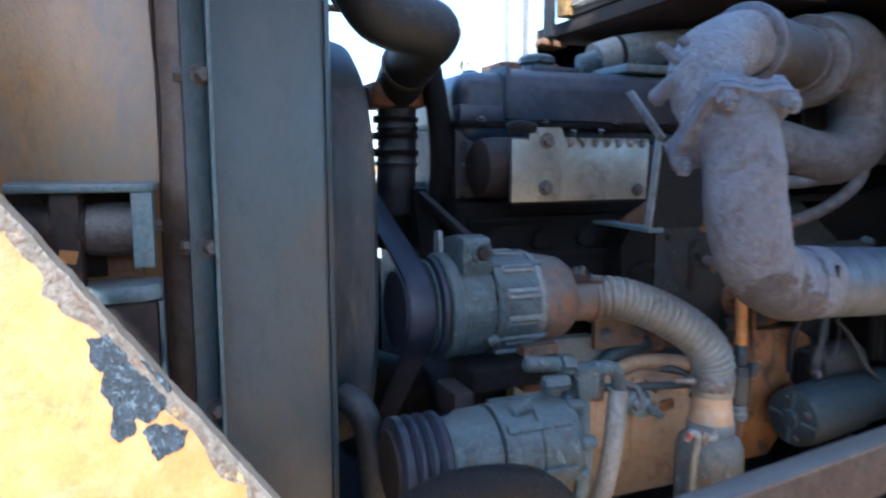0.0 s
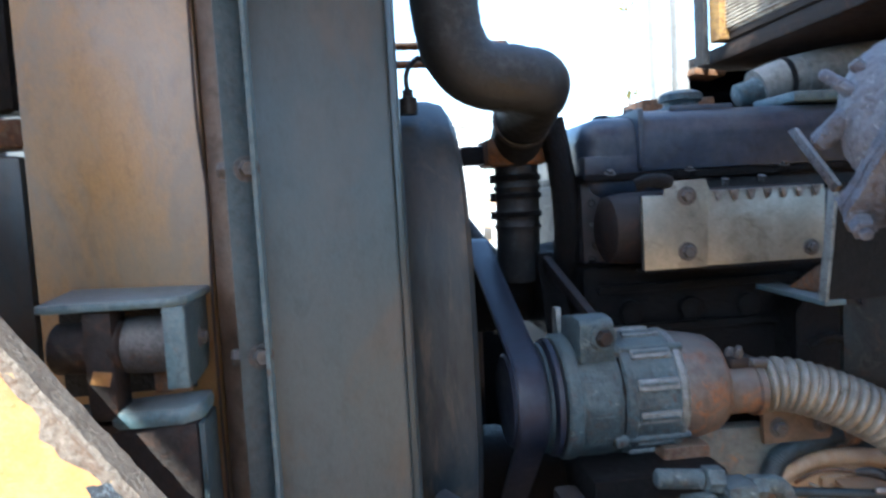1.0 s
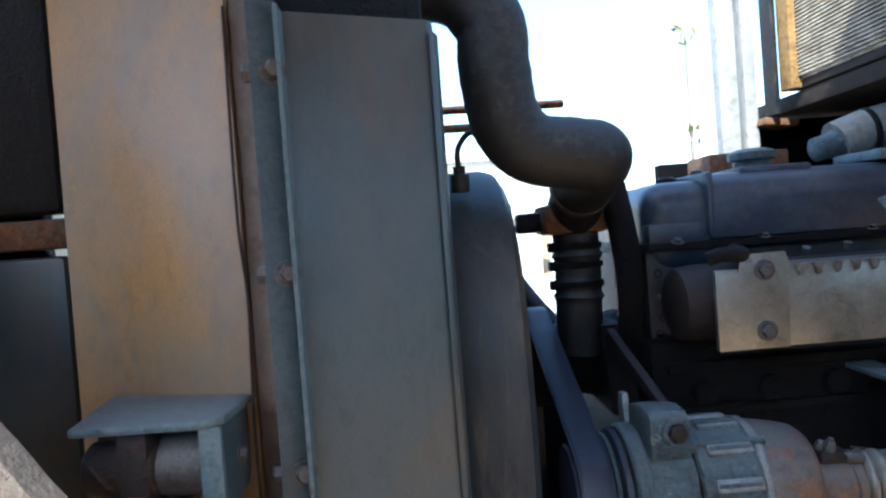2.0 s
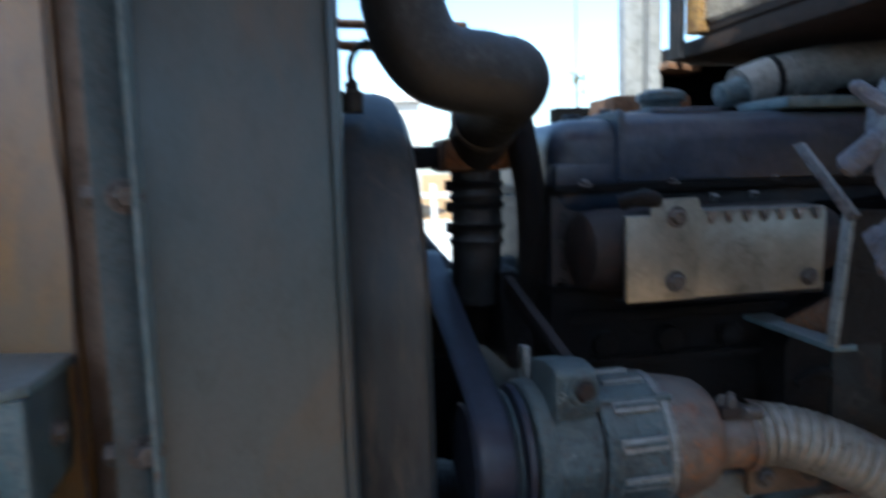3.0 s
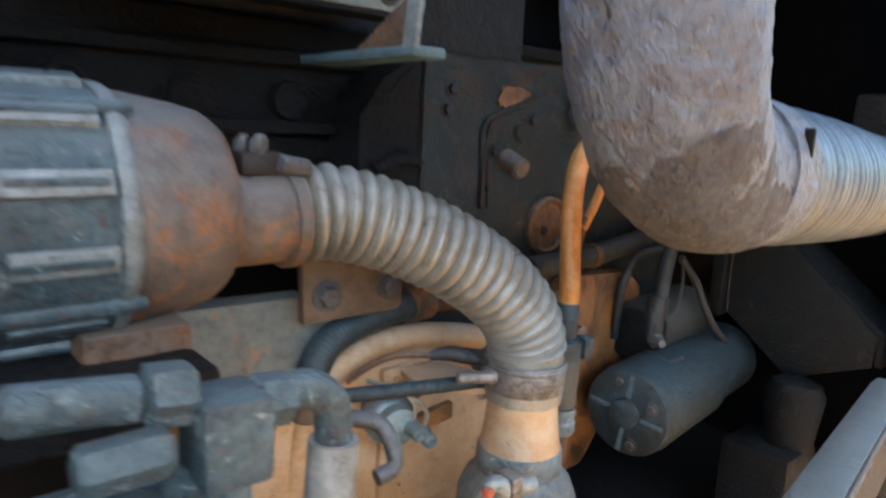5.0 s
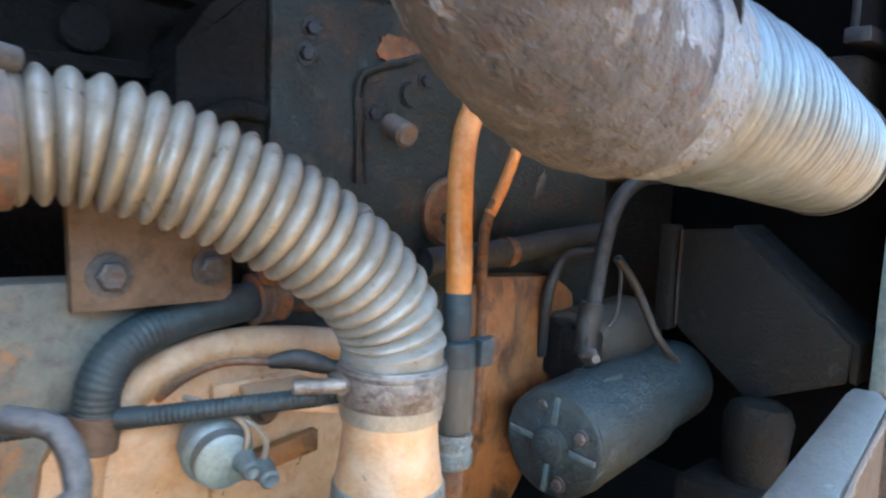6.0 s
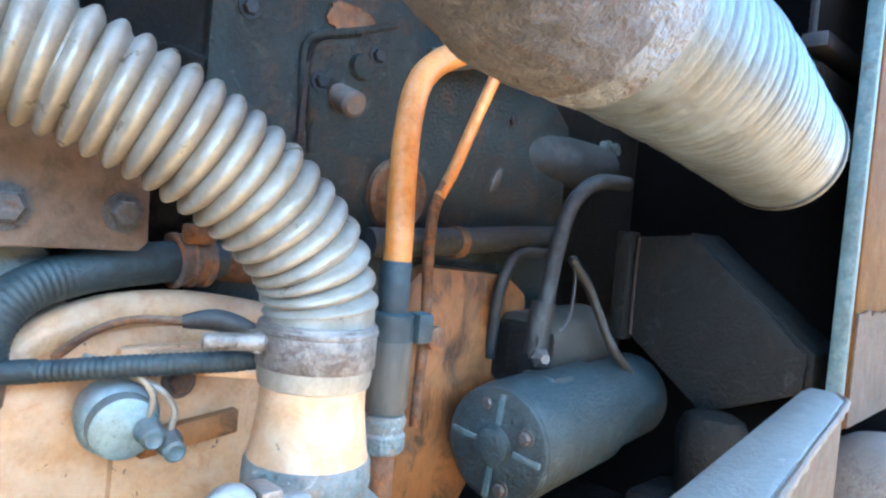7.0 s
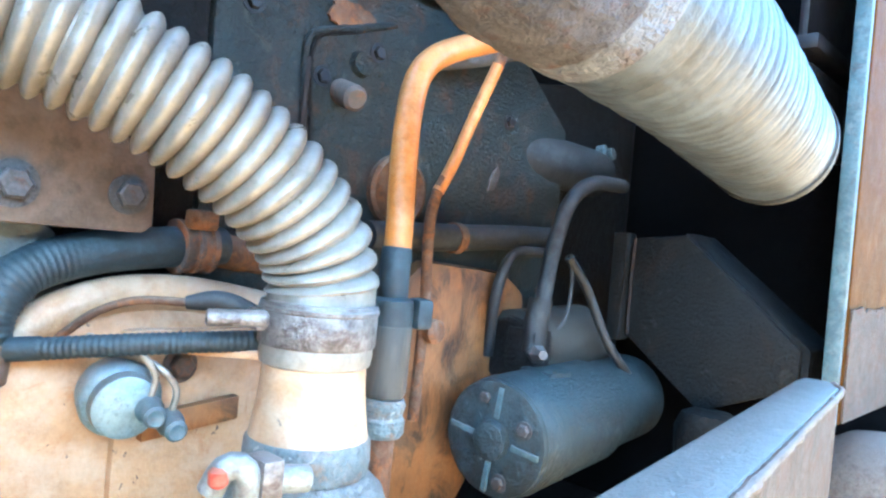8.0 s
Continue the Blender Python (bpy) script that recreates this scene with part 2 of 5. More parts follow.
M_PEEL = grimy("peeled_primer", (0.07, 0.052, 0.04), (0.11, 0.092, 0.075), rust=(0.07, 0.028, 0.012), rust_at=0.55, rough=0.8, bump=1.0, blotch=30, var=0.4)
M_STREAK = grimy("streaked_orange_case_paint", (0.23, 0.095, 0.026), (0.2, 0.11, 0.05), rust=(0.014, 0.01, 0.008), rust_at=0.54, rough=0.5, bump=0.35, blotch=7, stretch=(1.3, 1, 0.7), spec=0.4, grime=0.8)
M_TURBO = grimy("dark_heat_greyed_casting", (0.085, 0.086, 0.094), (0.17, 0.17, 0.175), rust=(0.06, 0.048, 0.043), rust_at=0.56, rough=0.6, bump=0.7, blotch=12, grain=150, top_dust=0.3, var=0.35)
M_SOOTY = grimy("soot_brown_pipe_iron", (0.04, 0.037, 0.039), (0.085, 0.082, 0.083), rust=(0.055, 0.042, 0.036), rust_at=0.58, rough=0.55, bump=0.4, blotch=14, top_dust=0.25)
M_BAFFLE = grimy("dull_olive_baffle_steel", (0.03, 0.03, 0.026), (0.05, 0.05, 0.045), rust=(0.04, 0.032, 0.025), rust_at=0.58, rough=0.6, bump=0.2, blotch=10)
M_FRAME = grimy("worn_orange_frame_paint", (0.3, 0.17, 0.05), (0.32, 0.24, 0.15), rust=(0.10, 0.05, 0.025), rust_at=0.55, rough=0.6, bump=0.4, blotch=26)
M_SILL = grimy("dusty_grey_sill_paint", (0.082, 0.092, 0.092), (0.17, 0.175, 0.17), rust=(0.05, 0.045, 0.04), rust_at=0.6, rough=0.5, bump=0.6, blotch=16, top_dust=0.32, spec=0.4, chips=((0.36, 0.355, 0.345), 120, 0.65), speck=0.6)
M_UNDER = grimy("rusty_tray_underside", (0.02, 0.012, 0.009), (0.035, 0.025, 0.02), rust=(0.06, 0.024, 0.011), rust_at=0.6, rough=0.7, bump=0.6, blotch=18)
M_CRUST = grimy("flaking_rust_and_shade", (0.084, 0.077, 0.088), (0.13, 0.126, 0.14), rust=(0.085, 0.04, 0.032), rust_at=0.6, rough=0.6, bump=1.0, depth=0.014, blotch=30, grain=140, var=0.5, spec=0.5, top_dust=0.1, chips=((0.15, 0.14, 0.147), 90, 0.63))
M_HOSE = grimy("blue_black_hose_rubber", (0.014, 0.026, 0.034), (0.05, 0.075, 0.09), rough=0.5, bump=0.3, blotch=18, top_dust=0.35, spec=0.5)
M_PALE = grimy("pale_grey_green_casing", (0.13, 0.145, 0.135), (0.19, 0.19, 0.175), rust=(0.25, 0.125, 0.05), rust_at=0.6, rough=0.5, bump=0.3, blotch=16, spec=0.4)
M_BLOCKWALL = grimy("blocker_wall_boards", (0.10, 0.085, 0.07), (0.15, 0.13, 0.11), rough=0.9, bump=0.2, blotch=1.2, grain=40)
M_LEAF = grimy("sunlit_leaf", (0.16, 0.15, 0.05), (0.2, 0.18, 0.08), rough=0.6, bump=0, blotch=30)


# ---- builders ----
def part(name, bm, mat, parent=None, label="", smooth=True, shift=None):
    me = bpy.data.meshes.new(name)
    bmesh.ops.recalc_face_normals(bm, faces=bm.faces)
    bm.to_mesh(me)
    bm.free()
    me.materials.append(mat)
    if smooth:
        me.shade_smooth()
        me.set_sharp_from_angle(angle=radians(38))
    ob = new(name, me)
    if parent:
        ob.parent = parent
    if label:
        ob["label"] = label
    return ob


def thing(name, label, category, group="", kind=""):
    return tagged(new(name), label, category, group, kind)


def box(x0, x1, y0, y1, z0, z1, bevel=0.003, seg=2, bm=None):
    b = bmesh.new()
    bmesh.ops.create_cube(b, size=1)
    for v in b.verts:
        v.co = Vector((x0 + (v.co.x + 0.5) * (x1 - x0), y0 + (v.co.y + 0.5) * (y1 - y0), z0 + (v.co.z + 0.5) * (z1 - z0)))
    if bevel:
        bmesh.ops.bevel(b, geom=b.edges[:], offset=bevel, segments=seg, affect="EDGES", profile=0.6)
    return merge(bm, b)


def merge(bm, b):
    if bm is None:
        return b
    me = bpy.data.meshes.new("scratch")
    b.to_mesh(me)
    b.free()
    bm.from_mesh(me)
    bpy.data.meshes.remove(me)
    return bm


def spin(p, way, profile, seg=36, bm=None, wave=None):
    """A body of revolution: profile of (distance along way, radius) from p."""
    b = bmesh.new()
    way = Vector(way).normalized()
    q = way.to_track_quat("Z", "Y")
    rings = []
    for d, r in profile:
        ring = []
        for i in range(seg):
            a = math.tau * i / seg
            rr = r * (wave(a) if wave else 1)
            ring.append(b.verts.new(Vector(p) + way * d + q @ Vector((math.cos(a) * rr, math.sin(a) * rr, 0))))
        rings.append(ring)
    for r0, r1 in zip(rings, rings[1:]):
        for i in range(seg):
            b.faces.new((r0[i], r0[(i + 1) % seg], r1[(i + 1) % seg], r1[i]))
    b.faces.new(rings[0][::-1]), b.faces.new(rings[-1])
    return merge(bm, b)


def rod(p0, p1, r, seg=20, bevel=0.0015, bm=None, r1=None):
    L = (Vector(p1) - Vector(p0)).length
    e = min(bevel, r * 0.4, L * 0.3)
    r1 = r if r1 is None else r1
    return spin(p0, Vector(p1) - Vector(p0), [(0, r - e), (e, r), (L - e, r1), (L, r1 - e)], seg, bm)


def curve_points(pts, step=0.006):
    """Points along a smooth curve through pts, at even steps."""
    P = [Vector(p) for p in pts]
    P = [P[0] * 2 - P[1]] + P + [P[-1] * 2 - P[-2]]
    out = []
    for i in range(1, len(P) - 2):
        a, b, c, d = P[i - 1:i + 3]
        n = max(2, int((c - b).length / step * 3))
        for k in range(n):
            t = k / n
            out.append(0.5 * ((2 * b) + (c - a) * t + (2 * a - 5 * b + 4 * c - d) * t * t + (3 * b - a - 3 * c + d) * t ** 3))
    out.append(P[-2])
    res, acc = [out[0]], 0
    for a, b in zip(out, out[1:]):
        acc += (b - a).length
        if acc >= step:
            res.append(b)
            acc = 0
    if (res[-1] - out[-1]).length > step * 0.3:
        res.append(out[-1])
    return res


def tube(pts, r, step=0.006, seg=24, radius=None, bm=None, flat=None):
    """A tube along a smooth curve; radius(s, L) gives the radius at length s."""
    P = curve_points(pts, step)
    b = bmesh.new()
    S = [0]
    for p, q in zip(P, P[1:]):
        S.append(S[-1] + (q - p).length)
    n = None
    rings = []
    for i, p in enumerate(P):
        t = (P[min(i + 1, len(P) - 1)] - P[max(i - 1, 0)]).normalized()
        n = (n - t * n.dot(t)).normalized() if n is not None else t.orthogonal().normalized()
        m = t.cross(n)
        rr = radius(S[i], S[-1]) if radius else r
        rings.append([b.verts.new(p + (n * math.cos(math.tau * k / seg) + m * math.sin(math.tau * k / seg)) * rr) for k in range(seg)])
    for r0, r1 in zip(rings, rings[1:]):
        for k in range(seg):
            b.faces.new((r0[k], r0[(k + 1) % seg], r1[(k + 1) % seg], r1[k]))
    b.faces.new(rings[0][::-1]), b.faces.new(rings[-1])
    return merge(bm, b)


def slab(poly, axis, lo, hi, bevel=0.0015, bm=None):
    """A plate: the outline poly in the plane across axis ('x': y,z; 'y': x,z; 'z': x,y), thick from lo to hi."""
    b = bmesh.new()
    def at(u, v, w):
        return {"x": (w, u, v), "y": (u, w, v), "z": (u, v, w)}[axis]
    f = b.faces.new([b.verts.new(at(u, v, lo)) for u, v in poly])
    g = bmesh.ops.extrude_face_region(b, geom=[f])
    for e in g["geom"]:
        if isinstance(e, bmesh.types.BMVert):
            e.co["xyz".index(axis)] = hi
    bmesh.ops.recalc_face_normals(b, faces=b.faces)
    if bevel:
        bmesh.ops.bevel(b, geom=b.edges[:], offset=bevel, segments=2, affect="EDGES", profile=0.6)
    return merge(bm, b)


def bolt(p, way, r=0.008, parent=None, mat=None, washer=True, name="bolt", h=None):
    """Hexagon head with a washer, standing out along way."""
    way = Vector(way).normalized()
    h = h or r * 0.75
    b = spin(p, way, [(-0.004, r * 0.6), (0, r * 0.6)], 12)
    if washer:
        b = spin(p, way, [(0, r * 1.45), (r * 0.2, r * 1.45), (r * 0.22, r * 1.2)], 20, b)
    b = spin(Vector(p) + way * r * 0.2, way, [(0, r), (h * 0.8, r), (h, r * 0.82)], 6, b)
    return part(name, b, mat or M_BOLT, parent)


def nudge(ob, amount, scale):
    """Uneven surface for castings and dented sheet."""
    for v in ob.data.vertices:
        v.co += v.normal * amount * noise.noise(v.co * scale)


# ---- ground, yard and the machine's shell ----
def plane_sheet(name, mat, x0, x1, y0, y1, z, label, cat):
    b = bmesh.new()
    b.faces.new([b.verts.new(c) for c in ((x0, y0, z), (x1, y0, z), (x1, y1, z), (x0, y1, z))])
    return tagged(part(name, b, mat, smooth=False), label, cat, kind="structure")


plane_sheet("ground", M_GROUND, -900, 900, -900, 900, 0.0, "orange packed dirt under the machine", "ground")
plane_sheet("yard_pavement", M_YARD, -40, 60, 1.6, 23, 0.02, "pale sunlit concrete yard beyond the machine", "pavement")

# unseen wall added behind the camera to weaken low sky light
wall = tagged(part("light_block_wall", box(-16, 16, -8.3, -8.0, 0, 3.4, 0.02), M_BLOCKWALL, smooth=False), "unseen grey-brown wall added to cut front light", "wall", kind="structure")
shell = thing("machine_shell", "dusty orange steel body shell round an engine bay", "machine body", kind="structure")
part("bay_floor", box(-0.75, 1.25, -0.24, 0.9, 0.86, 0.9, 0.004), M_OIL, shell, "oily bay floor with shade painted into its black")
# closing plates added in black where the bay falls into shade
part("bulkhead", box(1.04, 1.08, -0.28, 0.9, 0.9, 1.9, 0.004), M_VOID, shell, "added black bulkhead plate for the bay's shade")
part("far_wall", box(0.25, 1.04, 0.86, 0.9, 0.9, 1.8, 0.004), M_VOID, shell, "added black far wall for the bay's shade")
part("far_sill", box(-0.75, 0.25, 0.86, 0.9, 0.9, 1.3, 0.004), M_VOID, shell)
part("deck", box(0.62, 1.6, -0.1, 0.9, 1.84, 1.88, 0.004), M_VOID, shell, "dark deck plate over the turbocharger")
# unseen slab added as hood and cab roof edge, outlined to shade the bay
part("sun_block_hood", slab([(-2.8, -0.4), (-2.8, -1.27), (-1.08, -1.27), (-1.035, -1.358), (-0.963, -1.588), (-0.85, -1.95), (-0.7, -2.45), (1.9, -2.45), (1.9, -0.4)], "z", 2.6, 2.64, 0.004), M_ORANGE, shell, "unseen hood slab added to keep sun off the bay")
part("cab_side", box(-2.0, -1.1, -0.28, 0.88, 0.7, 2.2, 0.02), M_ORANGE, shell)

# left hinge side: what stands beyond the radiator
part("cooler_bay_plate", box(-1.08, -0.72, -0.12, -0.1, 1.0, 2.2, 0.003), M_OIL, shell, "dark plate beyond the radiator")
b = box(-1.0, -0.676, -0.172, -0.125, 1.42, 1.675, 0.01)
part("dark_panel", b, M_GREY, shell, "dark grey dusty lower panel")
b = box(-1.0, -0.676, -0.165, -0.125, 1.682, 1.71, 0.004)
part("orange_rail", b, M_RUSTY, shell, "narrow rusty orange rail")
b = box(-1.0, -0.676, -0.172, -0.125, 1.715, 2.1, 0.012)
part("upper_dark_panel", b, M_OIL, shell, "black upper panel")


# ---- radiator assembly ----
def radiator():
    top = thing("radiator", "tall radiator with dusty orange side sheet and teal-grey bolted cover", "radiator")
    b = slab([(-0.667, -0.185), (-0.497, -0.232), (-0.497, 0.7), (-0.667, 0.7)], "z", 1.0, 1.97, 0.003)
    part("side_sheet", b, M_ORANGE, top, "dusty orange side sheet with dents")
    b = slab([(-0.4965, -0.226), (-0.474, -0.236), (-0.474, 0.6), (-0.4965, 0.6)], "z", 1.0, 1.88, 0.003)
    part("seam_strip", b, M_PLATE, top, "brown rusty seam edge")
    part("seam_cable", tube([(-0.4965, -0.238, 1.2), (-0.4975, -0.24, 1.5), (-0.4945, -0.24, 1.62), (-0.498, -0.24, 1.7), (-0.4965, -0.239, 1.87)], 0.0014, 0.01, 8), M_SOOT, top)
    # bolted flange with a raised lip
    b = slab([(-0.474, -0.262), (-0.452, -0.252), (-0.452, -0.2), (-0.474, -0.2)], "z", 1.0, 1.868, 0.002)
    fl = part("flange", b, M_TEALDARK, top, "dark teal painted bolted flange")
    b = slab([(-0.4515, -0.2655), (-0.4475, -0.2635), (-0.4475, -0.2), (-0.4515, -0.2)], "z", 1.0, 1.862, 0.002)
    part("flange_lip", b, M_TEAL, top, "worn lighter teal flange lip")
    for z in (1.16, 1.32, 1.483, 1.646, 1.81):
        bolt((-0.457, -0.2545, z), (0.35, -0.93, 0), 0.0078, fl, h=0.009)
        part("nut", spin((-0.473, -0.252, z), (-1, -0.1, 0), [(0, 0.008), (0.007, 0.008), (0.009, 0.006)], 6), M_BOLT, fl)
    b = slab([(-0.449, -0.246), (-0.325, -0.196), (-0.322, -0.185), (-0.322, 0.62), (-0.449, 0.62)], "z", 1.0, 1.862, 0.004)
    part("cover", b, M_GREY, top, "dusty teal-grey flat cover sheet")
    b = slab([(-0.327, -0.2005), (-0.321, -0.195), (-0.318, -0.185), (-0.318, -0.14), (-0.3215, -0.14), (-0.3215, -0.186)], "z", 1.0, 1.85, 0.0008)
    part("cover_edge", b, M_GREY, top)
    b = slab([(-0.62, -0.2), (-0.33, -0.16), (-0.33, 0.6), (-0.62, 0.6)], "z", 1.862, 1.93, 0.012)
    part("header_tank", b, M_OIL, top, "black top tank")


def fan_shroud():
    b = bmesh.new()
    cy, cz, hy, hz = 0.24, 1.437, 0.345, 0.318
    rings = []
    prof = [(-0.318, 0.90), (-0.318, 0.985), (-0.305, 1.0), (-0.262, 1.0), (-0.246, 0.985), (-0.238, 0.95), (-0.236, 0.9)]
    n = 96
    for x, k in prof:
        ring = []
        for i in range(n):
            a = math.tau * i / n
            c, s = math.cos(a), math.sin(a)
            e = 2 / 3.0
            ring.append(b.verts.new((x, cy + hy * k * math.copysign(abs(c) ** e, c), cz + hz * k * math.copysign(abs(s) ** e, s))))
        rings.append(ring)
    for r0, r1 in zip(rings, rings[1:]):
        for i in range(n):
            b.faces.new((r0[i], r0[(i + 1) % n], r1[(i + 1) % n], r1[i]))
    top = thing("fan_shroud", "dark grey pressed steel fan shroud with tan scuffs", "fan shroud")
    part("shroud_ring", b, M_SHROUD, top)
    part("overflow_stub", spin((-0.297, -0.02, 1.715), (0, 0, 1), [(0, 0.011), (0.02, 0.011), (0.021, 0.007), (0.03, 0.007)], 16), M_RUBBER, top)
    part("overflow_tube", tube([(-0.297, -0.02, 1.74), (-0.297, -0.02, 1.765), (-0.28, -0.01, 1.785), (-0.262, 0.0, 1.77)], 0.0035, 0.006, 10), M_RUBBER, top)
    fan = thing("cooling_fan", "dark cooling fan behind the shroud edge", "fan")
    part("hub", spin((-0.275, 0.25, 1.45), (1, 0, 0), [(0, 0.06), (0.05, 0.06), (0.055, 0.05)], 32), M_OIL, fan)
    for i in range(7):
        a = math.tau * i / 7
        bb = box(-0.006, 0.006, -0.035, 0.035, 0.05, 0.25, 0.003)
        bmesh.ops.transform(bb, matrix=Matrix.Translation((-0.262, 0.25, 1.45)) @ Matrix.Rotation(a, 4, "X") @ Matrix.Rotation(0.5, 4, "Z"), verts=bb.verts)
        part("blade", bb, M_OIL, fan)


radiator()
fan_shroud()


# ---- hinge bracket and sunlit gusset ----
def hinge():
    top = thing("hinge_bracket", "teal channel bracket with worn hinge roller on the orange sheet", "hinge")
    tp = part("top_plate", slab([(-0.614, -0.313), (-0.514, -0.317), (-0.502, -0.305), (-0.499, -0.234), (-0.632, -0.196)], "z", 1.5395, 1.547, 0.003), M_TEAL, top, "chipped teal top plate")
    part("end_plate", slab([(-0.31, 1.482), (-0.3, 1.472), (-0.245, 1.476), (-0.236, 1.486), (-0.236, 1.5395), (-0.31, 1.5395)], "x", -0.512, -0.503, 0.003), M_TEALDARK, top, "scratched teal end plate")
    part("end_face", slab([(-0.521, 1.474), (-0.504, 1.474), (-0.504, 1.5395), (-0.521, 1.5395)], "y", -0.312, -0.304, 0.002), M_TEAL, top)
    part("roller", spin((-0.56, -0.28, 1.506), (1, 0, 0), [(0, 0.018), (0.002, 0.0225), (0.02, 0.0238), (0.041, 0.0235), (0.044, 0.021)], 40), M_BOLT, top, "pitted grey steel roller")
    part("pin", rod((-0.612, -0.28, 1.507), (-0.556, -0.286, 1.507), 0.021, 24), M_SOOT, top)
    sr = part("strap", box(-0.584, -0.5605, -0.306, -0.27, 1.44, 1.539, 0.006), M_SOOT, top, "dark brown strap with a yellow scuff")
    part("scuff", slab([(-0.58, 1.482), (-0.566, 1.479), (-0.563, 1.49), (-0.577, 1.492)], "y", -0.3068, -0.3055, 0.0004), M_YELLOW, sr)
    part("lower_bar", slab([(-0.62, -0.306), (-0.512, -0.306), (-0.499, -0.292), (-0.499, -0.25), (-0.62, -0.27)], "z", 1.442, 1.458, 0.006), M_TEAL, top, "worn teal lower bar")
    part("lower_leg", box(-0.6, -0.504, -0.3, -0.25, 1.28, 1.442, 0.006), M_SOOT, top, "dark brown lower leg")
    part("leg_side", box(-0.5035, -0.499, -0.297, -0.25, 1.28, 1.441, 0.001), M_TEALDARK, top)
    # near-black sheet put inside the bracket to paint its shade
    part("inner_shade_sheet", box(-0.625, -0.515, -0.245, -0.241, 1.458, 1.538, 0.001), M_OIL, top)
    part("inner_tab", box(-0.545, -0.515, -0.264, -0.258, 1.46, 1.485, 0.001), M_RUSTY, top)
    bolt((-0.503, -0.27, 1.507), (1, 0, 0), 0.006, top)


def gusset():
    top = thing("gusset_plate", "sunlit yellow gusset plate with flaking paint and worn edge", "gusset")
    # face runs down and to the right; its edge is a thick worn lip
    poly = [(-1.05, 1.9), (-0.858, 1.9), (-0.6, 1.543), (-0.419, 1.289), (-0.21, 0.99), (-1.05, 0.99)]
    part("plate", slab([(x - 0.006, z - 0.006) for x, z in poly], "y", -0.4, -0.375, 0.002), M_YELLOW, top)
    b = bmesh.new()
    a0, a1 = Vector((-0.858, 0, 1.9)), Vector((-0.21, 0, 0.99))
    d = (a1 - a0).normalized()
    nrm = Vector((-d.z, 0, d.x)) * (1 if -d.z > 0 else -1)
    n = 120
    rows = []
    for i in range(n + 1):
        p = a0.lerp(a1, i / n)
        w = 0.014 + 0.010 * noise.noise(p * 22) + 0.007 * noise.noise(p * 90) + 0.003 * noise.noise(p * 260)
        o = 0.0015 * noise.noise(p * 140)
        rows.append([b.verts.new(p + nrm * u + Vector((0, y, 0))) for u, y in ((-w, -0.4004), (-0.003 + o, -0.4012), (o, -0.398), (o, -0.372), (-0.003, -0.37), (-w, -0.372))])
    for r0, r1 in zip(rows, rows[1:]):
        for k in range(5):
            b.faces.new((r0[k], r0[k + 1], r1[k + 1], r1[k]))
    part("worn_edge", b, M_EDGE, top, "bare scuffed brown-grey edge lip")
    # flaked patches, ragged outlines a hair proud of the plate
    for outline in ([(-0.551, 1.436), (-0.536, 1.437), (-0.527, 1.424), (-0.514, 1.416), (-0.496, 1.392), (-0.5, 1.378), (-0.512, 1.366), (-0.5215, 1.372), (-0.524, 1.36), (-0.534, 1.353), (-0.54, 1.362), (-0.536, 1.382), (-0.546, 1.396), (-0.542, 1.41), (-0.551, 1.418)],
                    [(-0.518, 1.361), (-0.508, 1.365), (-0.495, 1.362), (-0.486, 1.357), (-0.49, 1.345), (-0.499, 1.34), (-0.508, 1.335), (-0.512, 1.347)]):
        ring = []
        for i, (x, z) in enumerate(outline):
            x2, z2 = outline[(i + 1) % len(outline)]
            for k in range(6):
                p = Vector((x + (x2 - x) * k / 6, -0.4009, z + (z2 - z) * k / 6))
                ring.append(p + 0.0026 * Vector((noise.noise(p * 150), 0, noise.noise(p * 150 + Vector((9, 9, 9))))) + 0.0012 * Vector((noise.noise(p * 500), 0, noise.noise(p * 500 + Vector((5, 5, 5))))))
        b = bmesh.new()
        f = b.faces.new([b.verts.new(p) for p in ring])
        g = bmesh.ops.extrude_face_region(b, geom=[f])
        for e in g["geom"]:
            if isinstance(e, bmesh.types.BMVert):
                e.co.y = -0.399
        bmesh.ops.triangulate(b, faces=[q for q in b.faces if len(q.verts) > 4])
        part("paint_flake", b, M_CHIP, top, "dark bare patch where paint flaked off", smooth=False)


hinge()
gusset()


